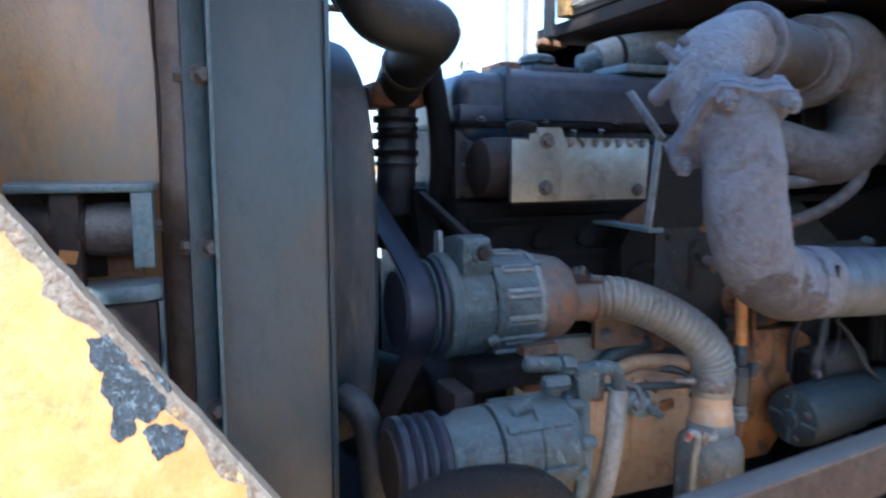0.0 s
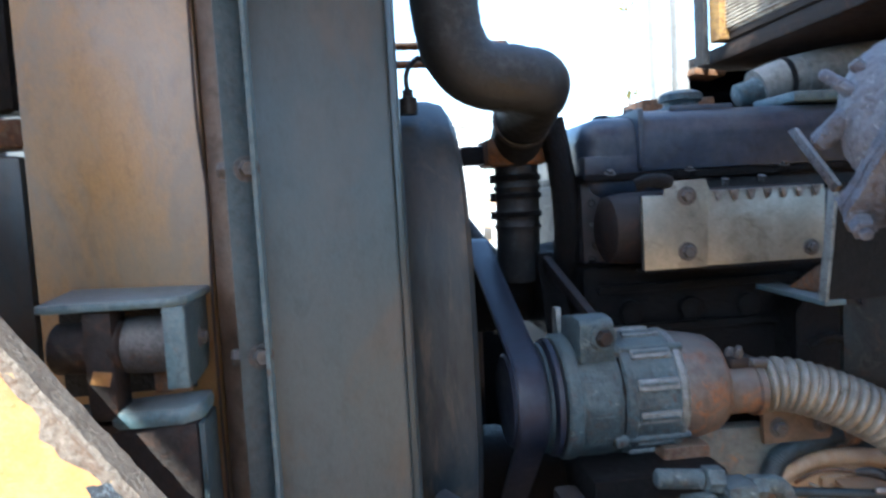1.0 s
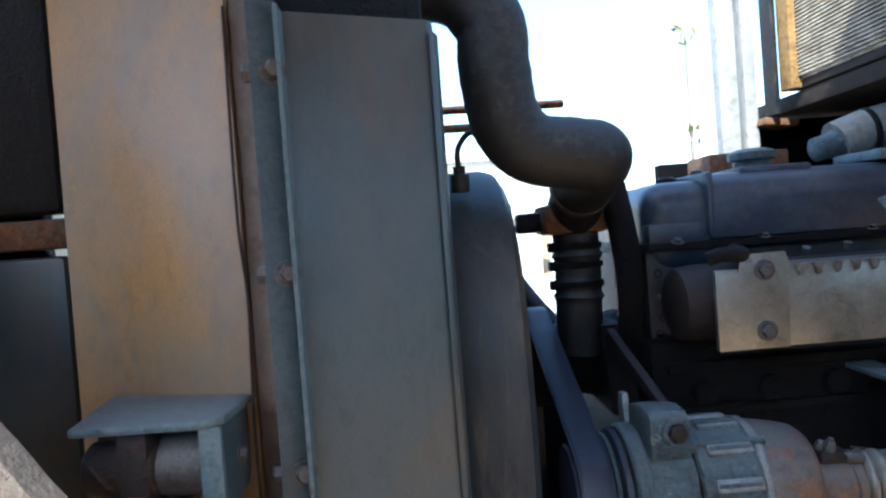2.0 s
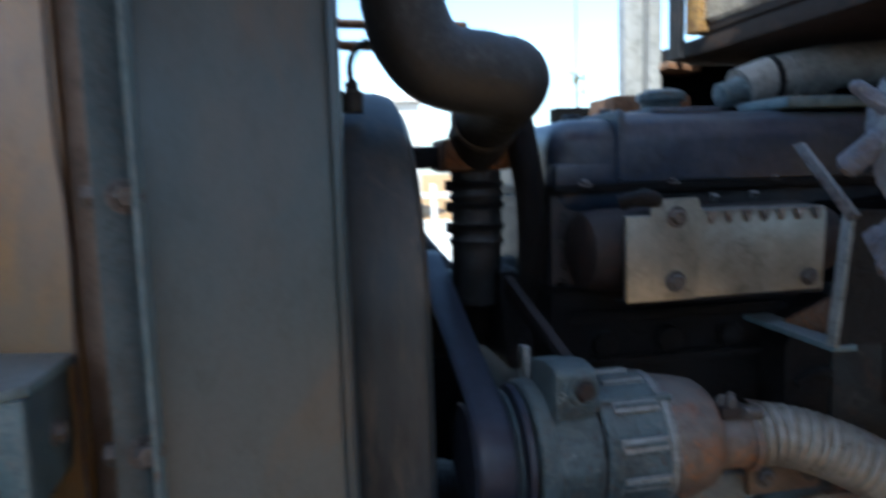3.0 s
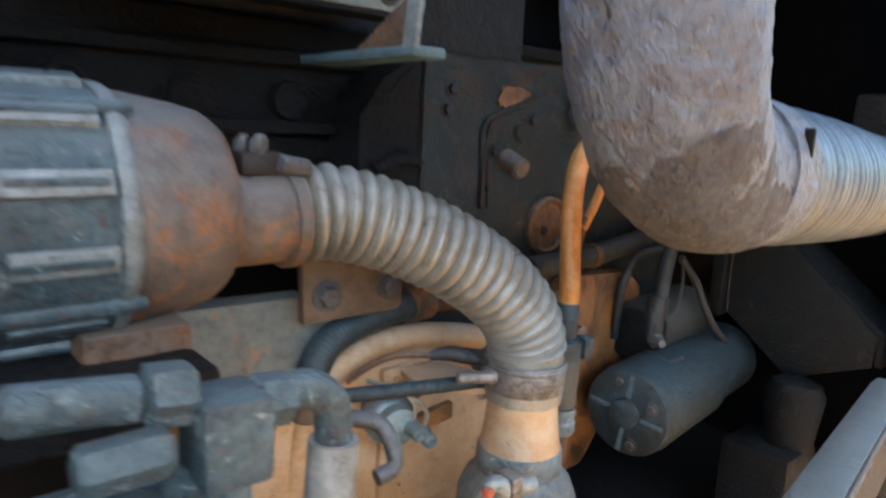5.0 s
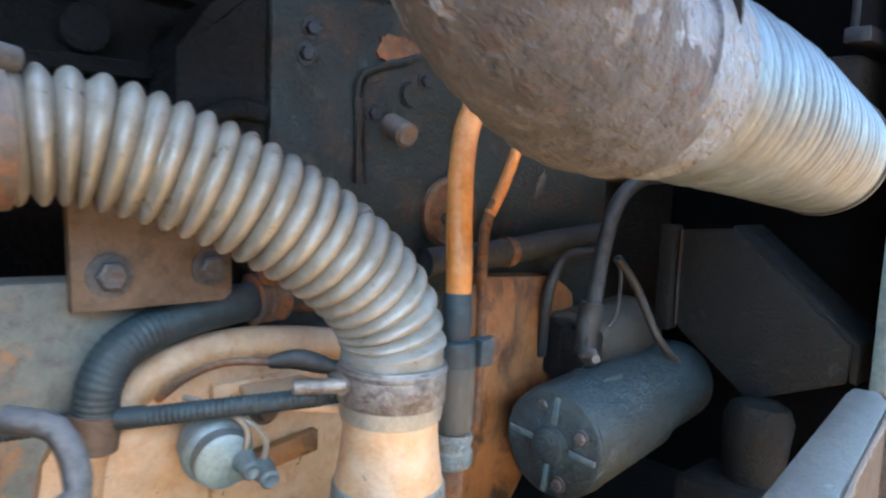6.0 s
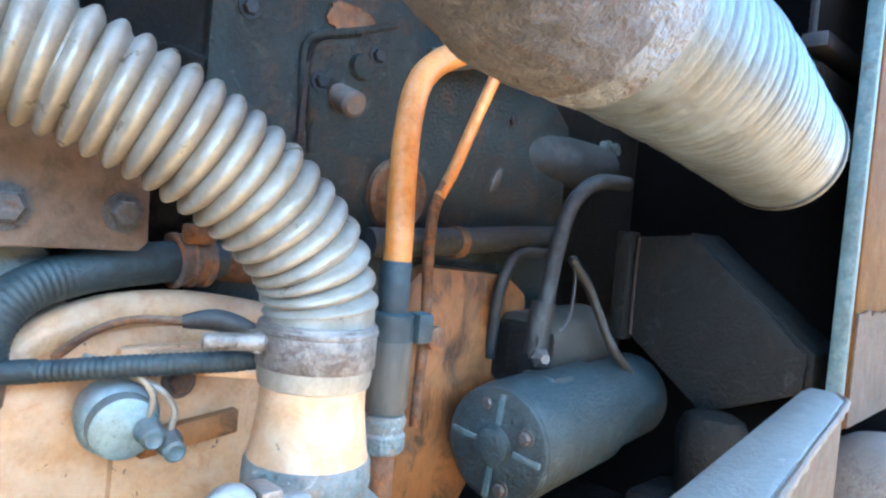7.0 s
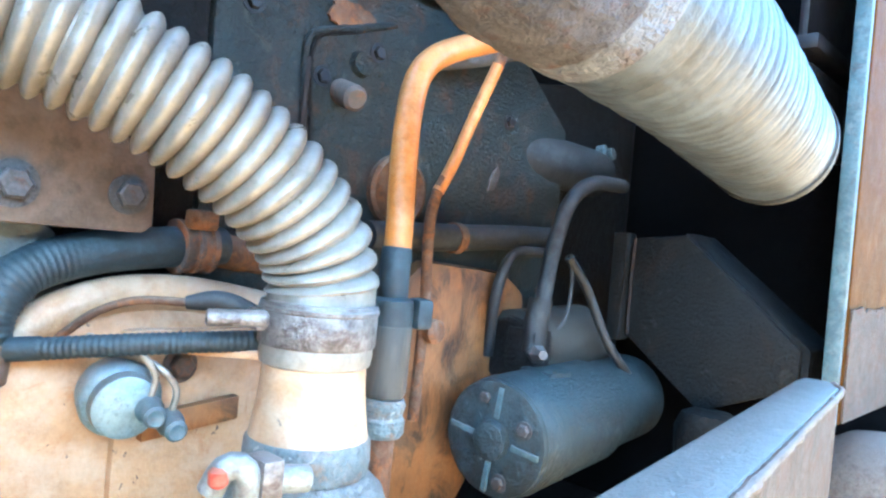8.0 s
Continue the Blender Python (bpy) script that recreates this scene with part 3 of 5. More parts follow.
# ---- engine ----
def engine():
    top = thing("engine", "grimy dark blue-grey diesel engine in line along the bay", "engine")
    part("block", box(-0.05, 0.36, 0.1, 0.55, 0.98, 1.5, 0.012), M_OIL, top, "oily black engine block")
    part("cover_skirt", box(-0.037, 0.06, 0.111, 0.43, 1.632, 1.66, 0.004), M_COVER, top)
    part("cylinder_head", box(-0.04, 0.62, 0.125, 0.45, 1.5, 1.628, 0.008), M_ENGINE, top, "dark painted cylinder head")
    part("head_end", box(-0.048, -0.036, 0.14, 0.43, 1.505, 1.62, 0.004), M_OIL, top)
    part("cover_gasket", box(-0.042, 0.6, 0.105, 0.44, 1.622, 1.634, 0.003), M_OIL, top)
    b = box(-0.038, 0.11, 0.112, 0.43, 1.59, 1.718, 0.046, 8)
    part("cover_front", b, M_COVER, top, "rounded front of the valve cover")
    b = slab([(0.104, 1.634), (0.104, 1.69), (0.112, 1.713), (0.132, 1.724), (0.165, 1.727), (0.36, 1.727), (0.41, 1.71), (0.43, 1.634)], "x", 0.046, 0.6, 0.006)
    part("valve_cover", b, M_COVER, top, "blue-grey painted valve cover")
    part("cover_step", box(0.043, 0.052, 0.101, 0.4, 1.64, 1.726, 0.004), M_COVER, top)
    for x in (0.0, 0.12, 0.27, 0.42):
        bolt((x, 0.108, 1.634), (0, -0.5, 1), 0.006, top)
    bolt((-0.025, 0.124, 1.56), (0, -1, 0), 0.004, top, washer=False)
    part("lifting_lug", tube([(-0.006, 0.0, 1.614), (0.01, -0.006, 1.619), (0.036, -0.002, 1.617), (0.05, 0.05, 1.62)], 0.009, 0.005, 14), M_OIL, top, "oily black lug")
    for x, z in ((-0.024, 1.592), (-0.02, 1.53), (-0.026, 1.508)):
        # black discs paint the dark inside of the holes
        part("core_hole", spin((x, 0.1255, z), (0, -1, 0), [(0, 0.006), (0.0012, 0.0055), (0.0004, 0.004)], 16), M_VOID, top)
    for x, z in ((0.15, 1.612), (0.205, 1.614)):
        bolt((x, 0.06, z), (0, -0.4, 1), 0.006, top, M_BOLT, washer=False)
    bolt((0.07, 0.2, 1.727), (0, 0, 1), 0.009, top)
    cap = part("filler_cap", spin((0.155, 0.2, 1.727), (0, 0, 1), [(0, 0.034), (0.006, 0.034), (0.007, 0.026), (0.016, 0.026), (0.018, 0.033), (0.028, 0.033), (0.031, 0.029), (0.034, 0.02)], 40, None, lambda a: 1 + 0.025 * math.cos(a * 12)), M_ALU, top, "dull metal oil filler cap")
    part("filler_base", box(0.105, 0.205, 0.13, 0.26, 1.722, 1.731, 0.003), M_COVER, top)
    part("breather_cap", spin((0.03, 0.22, 1.71), (0, 0, 1), [(0, 0.015), (0.016, 0.015), (0.02, 0.01)], 20), M_OIL, top)
    part("top_bracket", box(0.29, 0.6, 0.11, 0.22, 1.727, 1.742, 0.004), M_TEAL, top, "teal cover bracket")
    # exhaust side: round end behind the shield
    part("manifold_end", spin((-0.03, 0.065, 1.555), (1, 0, 0), [(0, 0.036), (0.006, 0.046), (0.03, 0.05), (0.3, 0.05), (0.34, 0.04)], 32), M_SOOT, top, "sooty brown round manifold end")
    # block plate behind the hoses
    # end of the block plate split off in near-black to paint shade
    part("front_plate", slab([(0.245, 1.1), (0.245, 1.42), (0.27, 1.455), (0.312, 1.48), (0.314, 1.48), (0.314, 1.1)], "y", 0.048, 0.14, 0.004), M_OIL, top, "block plate end painted dark for shade")
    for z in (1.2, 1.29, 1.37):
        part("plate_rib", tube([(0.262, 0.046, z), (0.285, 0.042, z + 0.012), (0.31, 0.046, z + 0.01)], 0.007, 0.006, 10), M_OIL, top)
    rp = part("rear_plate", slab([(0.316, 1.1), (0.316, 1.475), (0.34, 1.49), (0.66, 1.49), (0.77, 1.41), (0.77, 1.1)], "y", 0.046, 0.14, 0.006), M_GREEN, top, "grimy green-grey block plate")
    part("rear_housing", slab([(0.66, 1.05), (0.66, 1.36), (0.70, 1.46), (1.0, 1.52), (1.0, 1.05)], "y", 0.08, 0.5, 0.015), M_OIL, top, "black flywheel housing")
    # black box painting the shade over the block
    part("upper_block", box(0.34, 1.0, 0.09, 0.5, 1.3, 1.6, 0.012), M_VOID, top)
    for x, z in ((0.413, 1.39), (0.47, 1.424), (0.345, 1.43), (0.36, 1.30), (0.56, 1.44), (0.62, 1.42), (0.35, 1.45), (0.5, 1.30), (0.66, 1.40)):
        bolt((x, 0.046, z), (0, -1, 0), 0.006, rp, M_ENGINE)
    part("plug", rod((0.434, 0.05, 1.383), (0.43, 0.018, 1.372), 0.011, 18, 0.003), M_TAN, top, "brown pipe plug")
    part("cover_ridge", tube([(0.400, 0.044, 1.329), (0.396, 0.044, 1.374), (0.394, 0.044, 1.403), (0.397, 0.044, 1.419), (0.409, 0.044, 1.427), (0.448, 0.044, 1.440), (0.486, 0.044, 1.454)], 0.0036, 0.004, 10, lambda s, L: 0.003 + 0.0008 * noise.noise(Vector((s * 160, 1, 2)))), M_GREEN, rp, "raised seam")
    part("core_plug", spin((0.505, 0.046, 1.305), (0, -1, 0), [(0, 0.034), (0.006, 0.034), (0.008, 0.03), (0.003, 0.027)], 30), M_RUSTY, top, "rusty round core plug")
    part("bare_spot", slab([(0.634, 1.322), (0.643, 1.324), (0.650, 1.336), (0.652, 1.346), (0.647, 1.349), (0.640, 1.342), (0.635, 1.333)], "y", 0.0445, 0.047, 0.0005), M_BOLT, top, "bare pale spot")
    part("plate_joint", tube([(0.405, 0.044, 1.330), (0.401, 0.044, 1.375), (0.399, 0.044, 1.402), (0.403, 0.044, 1.417), (0.412, 0.044, 1.425), (0.448, 0.044, 1.437)], 0.0022, 0.006, 8), M_OIL, rp, "black joint line")
    part("rust_strip", box(0.3935, 0.3985, 0.0405, 0.0465, 1.33, 1.402, 0.0015), M_SOOT, rp, "rust-brown strip")
    ring = []
    for k in range(36):
        a = math.tau * k / 36
        q = Vector((math.cos(a), math.sin(a), 3))
        r = 1 + 0.35 * noise.noise(q * 1.7) + 0.2 * noise.noise(q * 5)
        ring.append((0.437 + 0.025 * r * math.cos(a), 1.446 + 0.012 * r * math.sin(a)))
    part("rust_patch", slab(ring, "y", 0.0435, 0.0465, 0), M_RUSTY, rp, "bare rusty patch")
    part("top_rail", box(0.36, 0.74, 0.034, 0.05, 1.487, 1.5, 0.004), M_OIL, top, "oily flange rail")
    part("small_boss", spin((0.452, 0.046, 1.41), (0, -1, 0), [(0, 0.012), (0.006, 0.01)], 16), M_GREEN, top)
    part("lower_orange_case", slab([(0.5, 0.98), (0.5, 1.215), (0.54, 1.245), (0.66, 1.238), (0.70, 1.215), (0.69, 1.1), (0.6, 0.98)], "y", 0.03, 0.2, 0.012), M_STREAK, top, "rusty orange lower case")
    for z in (1.46, 1.40):
        part("block_rib", box(-0.03, 0.28, 0.088, 0.11, z, z + 0.012, 0.004), M_OIL, top)
    for x in (0.02, 0.11, 0.2, 0.27):
        part("block_boss", spin((x, 0.1, 1.43), (0, -1, 0), [(0, 0.018), (0.01, 0.016), (0.012, 0.012)], 18), M_OIL, top)


def heat_shield():
    top = thing("heat_shield", "dull bare steel heat shield bolted over the manifold", "heat shield")
    b = slab([(0.0, 1.503), (0.255, 1.503), (0.258, 1.596), (0.0, 1.6)], "y", -0.002, 0.004, 0.0012)
    fs = part("front_sheet", b, M_STEEL, top)
    part("front_tab", slab([(0.0, 1.5025), (0.086, 1.5025), (0.089, 1.575), (0.094, 1.585), (0.093, 1.6), (0.087, 1.618), (0.031, 1.617), (0.029, 1.597), (0.0, 1.599)], "y", -0.006, -0.0025, 0.001), M_STEEL, top, "raised shield tab")
    b = slab([(0.088, 0.0), (0.258, 0.0), (0.258, 0.09), (0.088, 0.09)], "z", 1.596, 1.602, 0.002)
    part("top_sheet", b, M_STEEL, top)
    for i in range(7):
        x = 0.105 + i * 0.023
        part("fold_tooth", slab([(x - 0.007, 1.602), (x + 0.007, 1.602), (x + 0.003, 1.589), (x - 0.002, 1.587)], "y", -0.006, -0.003, 0.001), M_CLAMP, fs)
    part("bottom_lip", box(0.002, 0.255, -0.002, 0.03, 1.4985, 1.5025, 0.001), M_OIL, top)
    bolt((0.06, -0.006, 1.597), (0, -1, 0), 0.0085, top)
    bolt((0.059, -0.006, 1.524), (0, -1, 0), 0.0085, top)
    bolt((0.236, -0.002, 1.518), (0, -1, 0), 0.0075, top)
    br = thing("pipe_bracket", "teal-edged dark angle bracket beside the heat shield", "bracket")
    part("face_plate", slab([(0.174, 1.464), (0.275, 1.464), (0.275, 1.6), (0.19, 1.605)], "y", -0.115, -0.108, 0.002), M_OIL, br, "dark bracket face")
    part("edge_strip", slab([(0.1725, 1.464), (0.1765, 1.464), (0.1925, 1.605), (0.1885, 1.605)], "y", -0.118, -0.104, 0.001), M_RIB, br, "pale worn plate edge")
    part("bottom_plate", slab([(0.172, -0.117), (0.2, -0.117), (0.222, 0.05), (0.185, 0.05)], "z", 1.459, 1.466, 0.002), M_TEAL, br, "pale teal bottom plate")
    part("gusset", slab([(-0.107, 1.466), (0.0, 1.466), (-0.107, 1.525)], "x", 0.202, 0.208, 0.001), M_RUSTY, br, "orange corner gusset")
    part("strap", slab([(-0.03, 1.672), (-0.045, 1.675), (-0.125, 1.6), (-0.115, 1.592)], "x", 0.186, 0.192, 0.001), M_CLAMP, br, "bent steel strap")


engine()
heat_shield()


# ---- alternator, belt and pulleys ----
AY, AZ = -0.035, 1.357


def alternator():
    top = thing("alternator", "oxidised aluminium alternator with a rust-stained rear cover", "alternator")
    wob = lambda a: 1 + 0.012 * abs(math.cos(a * 6))
    part("front_flange", spin((-0.139, AY, AZ), (1, 0, 0), [(0, 0.05), (0, 0.074), (0.003, 0.0775), (0.016, 0.0775), (0.0185, 0.0745)], 56), M_ALU, top, "plain dusty front flange")
    fc = part("front_case", spin((-0.121, AY, AZ), (1, 0, 0), [(0, 0.05), (0, 0.0735), (0.004, 0.0745), (0.045, 0.0745), (0.049, 0.0715)], 72, None, wob), M_ALU, top, "dusty front case half")
    rc = part("rear_case", spin((-0.0705, AY, AZ), (1, 0, 0), [(0, 0.0715), (0.003, 0.0755), (0.012, 0.0755), (0.015, 0.0735), (0.06, 0.073), (0.071, 0.0715), (0.078, 0.066)], 72, None, wob), M_ALU, top, "dusty rear case half")
    nudge(fc, 0.0007, 60), nudge(rc, 0.0007, 60)
    part("case_seam", spin((-0.0735, AY, AZ), (1, 0, 0), [(0, 0.0725), (0.004, 0.0725)], 48), M_OIL, top)
    rnd = random.Random(11)
    for i in range(12):
        a = math.tau * i / 12 + 0.2
        for x0, x1, h, m, own in ((-0.117, -0.08, 0.0015, M_ALU, fc), (-0.056, -0.004, 0.0035, M_RIB, rc)):
            bb = box(x0 + rnd.uniform(0, 0.003), x1 - rnd.uniform(0, 0.004), -0.007, 0.007, 0.068, 0.0742 + h, 0.0024)
            bmesh.ops.transform(bb, matrix=Matrix.Translation((0, AY, AZ)) @ Matrix.Rotation(a, 4, "X"), verts=bb.verts)
            part("case_rib", bb, m, own)
        bb = box(-0.0535, -0.008, -0.0022, 0.0022, 0.07, 0.0795, 0.001)
        bmesh.ops.transform(bb, matrix=Matrix.Translation((0, AY, AZ)) @ Matrix.Rotation(a, 4, "X"), verts=bb.verts)
        part("rib_crest", bb, M_ALU, rc)
    for i in range(4):
        a = math.tau * i / 4 + 0.62
        p = Vector((0, AY - math.sin(a) * 0.0745, AZ + math.cos(a) * 0.0745))
        part("through_bolt", rod((-0.078, p.y, p.z), (0.012, p.y, p.z), 0.0045, 12), M_ALU, top)
        part("bolt_boss", rod((-0.084, p.y, p.z), (-0.066, p.y, p.z), 0.0085, 16, 0.003), M_ALU, top)
    # wide smooth rear cover that necks down to the outlet
    rv = part("rear_cover", spin((0.004, AY, AZ), (1, 0, 0), [(0, 0.0665), (0.004, 0.0705), (0.012, 0.0705), (0.04, 0.0655), (0.058, 0.061), (0.066, 0.055), (0.069, 0.045), (0.07, 0.038)], 56), M_TAN, top, "rust-stained smooth rear air cover")
    nudge(rv, 0.0008, 45)
    for a in (0.9, 2.0, 3.3, 4.6, 5.6):
        bb = box(0.014, 0.052, -0.008, 0.008, 0.058, 0.0685, 0.004)
        bmesh.ops.transform(bb, matrix=Matrix.Translation((0, AY, AZ)) @ Matrix.Rotation(a, 4, "X") @ Matrix.Rotation(0.14, 4, "Y"), verts=bb.verts)
        part("cover_lug", bb, M_RIB, rv)
    cr = part("crust_ring", spin((-0.004, AY, AZ), (1, 0, 0), [(0, 0.0705), (0.002, 0.0745), (0.006, 0.0752), (0.011, 0.0735), (0.014, 0.069)], 120, None, lambda a: 1 + 0.014 * noise.noise(Vector((math.cos(a) * 7, math.sin(a) * 7, 1))) + 0.012 * noise.noise(Vector((math.cos(a) * 22, math.sin(a) * 22, 4)))), M_RIB, top, "pale corroded seam")
    nudge(cr, 0.0018, 170)
    part("outlet", spin((0.068, AY - 0.009, AZ - 0.006), (1, 0, 0), [(0, 0.041), (0.006, 0.036), (0.014, 0.034), (0.055, 0.034)], 36), M_TAN, top, "brown outlet spigot")
    tm = part("terminal", box(0.079, 0.112, AY - 0.034, AY - 0.004, AZ + 0.022, AZ + 0.037, 0.005), M_SOOT, top, "grimy terminal block")
    for dx, dy in ((0.0, 0.0), (0.014, 0.004), (0.007, -0.008)):
        part("terminal_nut", spin((0.085 + dx, AY - 0.02 + dy, AZ + 0.037), (0.1, -0.3, 1), [(0, 0.006), (0.006, 0.006), (0.011, 0.003)], 6), M_BOLT, tm)
    lg = part("lug", slab([(AY - 0.062, AZ + 0.052), (AY + 0.02, AZ + 0.055), (AY + 0.015, AZ + 0.098), (AY - 0.03, AZ + 0.106), (AY - 0.056, AZ + 0.104), (AY - 0.063, AZ + 0.098)], "x", -0.12, -0.078, 0.004), M_ALU, top, "blocky cast mounting lug")
    part("lug_boss", spin((-0.092, AY - 0.06, AZ + 0.082), (0.2, -1, 0), [(0, 0.017), (0.004, 0.0165), (0.005, 0.0135), (0.003, 0.012)], 24), M_ALU, lg)
    part("lug_bolt", spin((-0.092, AY - 0.0625, AZ + 0.082), (0.2, -1, 0), [(0, 0.0105), (0.006, 0.0105), (0.008, 0.008)], 6), M_SOOT, lg)
    part("strap_tab", slab([(-0.016, 1.42), (0.012, 1.42), (0.01, 1.462), (-0.008, 1.464)], "x", -0.123, -0.115, 0.002), M_RIB, top, "pale adjusting strap end")
    part("adjusting_strap", slab([(AY - 0.03, AZ + 0.095), (AY - 0.01, AZ + 0.088), (0.215, 1.5), (0.205, 1.525)], "x", -0.09, -0.078, 0.003), M_SOOT, top, "dark flat adjusting strap")
    part("guard_ring", spin((-0.159, AY, AZ), (1, 0, 0), [(0, 0.062), (0.001, 0.067), (0.005, 0.068), (0.006, 0.062)], 44), M_MOTOR, top, "thin blue-grey guard ring")
    part("fan_disc", spin((-0.151, AY, AZ), (1, 0, 0), [(0, 0.066), (0.002, 0.072), (0.008, 0.073), (0.01, 0.056)], 44), M_BELT, top, "dark fan disc")
    part("pulley", spin((-0.2, AY, AZ), (1, 0, 0), [(0, 0.03), (0, 0.055), (0.003, 0.058), (0.006, 0.053), (0.038, 0.053), (0.042, 0.06), (0.046, 0.05), (0.06, 0.05)], 40), M_BELT, top, "dark grooved pulley")


def belt_loop(name, parent, circles, x0, x1, th=0.006):
    pts = []
    for cy, cz, r in circles:
        pts += [(cy + r * math.cos(math.tau * i / 72), cz + r * math.sin(math.tau * i / 72)) for i in range(72)]
    pts = sorted(set(pts))
    def half(seq):
        h = []
        for p in seq:
            while len(h) > 1 and (h[-1][0] - h[-2][0]) * (p[1] - h[-2][1]) - (h[-1][1] - h[-2][1]) * (p[0] - h[-2][0]) <= 0:
                h.pop()
            h.append(p)
        return h
    lo, up = half(pts), half(pts[::-1])
    hull = lo[:-1] + up[:-1]
    b = bmesh.new()
    n = len(hull)
    rings = []
    for i, p in enumerate(hull):
        a, c = Vector(hull[i - 1]), Vector(hull[(i + 1) % n])
        d = (c - a).normalized()
        nn = Vector((d.y, -d.x))
        v = Vector(p)
        o, q = v + nn * th, v
        rings.append([b.verts.new(s) for s in ((x0, q.x, q.y), (x0, o.x, o.y), (x0 + 0.002, o.x + nn.x * 0.001, o.y + nn.y * 0.001), (x1 - 0.002, o.x + nn.x * 0.001, o.y + nn.y * 0.001), (x1, o.x, o.y), (x1, q.x, q.y))])
    for i in range(n):
        r0, r1 = rings[i], rings[(i + 1) % n]
        for k in range(6):
            b.faces.new((r0[k], r0[(k + 1) % 6], r1[(k + 1) % 6], r1[k]))
    return part(name, b, M_BELT, parent)


def drive():
    bt = thing("drive_belt", "wide dark blue-black drive belt round the alternator pulley", "belt")
    rounds = [(AY, AZ, 0.056), (0.27, 1.46, 0.075), (0.27, 1.12, 0.1)]
    belt_loop("belt_band", bt, rounds, -0.194, -0.162)
    belt_loop("frayed_edge", bt, rounds, -0.1965, -0.1945, 0.0052)
    belt_loop("frayed_edge", bt, rounds, -0.1615, -0.1595, 0.0052)
    wp = thing("water_pump_pulley", "black water pump pulley behind the belt", "pulley")
    part("pulley_rim", spin((-0.2, 0.27, 1.46), (1, 0, 0), [(0, 0.05), (0, 0.074), (0.044, 0.074), (0.044, 0.05)], 40), M_OIL, wp)
    part("pump_body", spin((-0.156, 0.27, 1.46), (1, 0, 0), [(0, 0.05), (0.05, 0.06), (0.11, 0.07)], 28), M_OIL, wp)
    cp = thing("crank_pulley", "black crankshaft pulley low in the bay", "pulley")
    part("pulley_rim", spin((-0.205, 0.27, 1.12), (1, 0, 0), [(0, 0.06), (0, 0.099), (0.05, 0.099), (0.15, 0.06)], 40), M_OIL, cp)


def compressor():
    cy, cz = -0.19, 1.197
    top = thing("air_compressor", "oxidised aluminium air-conditioning compressor with grooved clutch pulley", "compressor")
    part("pulley", spin((-0.255, cy, cz), (1, 0, 0), [(0, 0.03), (0, 0.056), (0.003, 0.06), (0.012, 0.06), (0.016, 0.053), (0.022, 0.06), (0.026, 0.06), (0.031, 0.053), (0.037, 0.06), (0.041, 0.06), (0.046, 0.053), (0.052, 0.06), (0.058, 0.061), (0.062, 0.056)], 44), M_BELT, top, "grooved dark clutch pulley")
    part("clutch_plate", spin((-0.262, cy, cz), (1, 0, 0), [(0, 0.02), (0.003, 0.045), (0.007, 0.046)], 32), M_SOOT, top)
    part("front_head", spin((-0.19, cy, cz), (1, 0, 0), [(0, 0.05), (0.02, 0.052), (0.03, 0.058), (0.06, 0.058), (0.062, 0.055)], 40), M_ALU, top)
    bd = part("body", spin((-0.127, cy, cz), (1, 0, 0), [(0, 0.055), (0.002, 0.06), (0.05, 0.06), (0.052, 0.057), (0.055, 0.06), (0.1, 0.06), (0.115, 0.052), (0.12, 0.04)], 40), M_ALU, top, "dusty finned aluminium body")
    for i in range(6):
        a = math.tau * i / 6 + 0.3
        p = (cy - math.sin(a) * 0.05, cz + math.cos(a) * 0.05)
        part("body_bolt", rod((-0.02, *p), (0.004, *p), 0.009, 14, 0.003), M_ALU, bd)
        bb = box(-0.12, -0.03, -0.006, 0.006, 0.057, 0.064, 0.002)
        bmesh.ops.transform(bb, matrix=Matrix.Translation((0, cy, cz)) @ Matrix.Rotation(a + 0.5, 4, "X"), verts=bb.verts)
        part("fin", bb, M_ALU, bd)
    part("port", rod((-0.105, cy - 0.02, cz + 0.052), (-0.075, cy - 0.02, cz + 0.062), 0.011, 20, 0.003), M_ALU, top, "bright port fitting")
    part("mount_ear", box(-0.16, -0.13, cy + 0.03, cy + 0.1, cz + 0.03, cz + 0.07, 0.008), M_SOOT, top)
    part("mount_bracket", box(-0.12, 0.04, cy + 0.06, cy + 0.15, cz + 0.055, cz + 0.085, 0.006), M_OIL, top, "oily mounting bracket")
    part("orange_patch", box(-0.02, 0.04, cy + 0.1, cy + 0.14, cz + 0.03, cz + 0.1, 0.006), M_RUSTY, top)
    hs = thing("refrigerant_fittings", "dusty grey hose fittings clustered above the compressor", "fittings")
    y = -0.185
    part("block", box(0.0, 0.034, y - 0.018, y + 0.018, 1.25, 1.293, 0.005), M_ALU, hs)
    part("union", rod((-0.072, y, 1.304), (-0.02, y, 1.298), 0.0105, 18, 0.003), M_ALU, hs)
    part("union", rod((-0.05, y - 0.012, 1.277), (-0.012, y - 0.012, 1.277), 0.0115, 6, 0.003), M_ALU, hs)
    part("union_nut", spin((-0.02, y, 1.298), (1, 0, -0.1), [(0, 0.011), (0.002, 0.0145), (0.02, 0.0145), (0.022, 0.011)], 6), M_ALU, hs)
    part("union_nut", spin((0.03, y, 1.284), (1, 0, -0.1), [(0, 0.011), (0.002, 0.0135), (0.018, 0.0135), (0.02, 0.011)], 6), M_ALU, hs)
    part("elbow_tube", tube([(0.04, y, 1.284), (0.06, y, 1.284), (0.074, y, 1.272), (0.076, y, 1.25)], 0.010, 0.004, 16), M_ALU, hs)
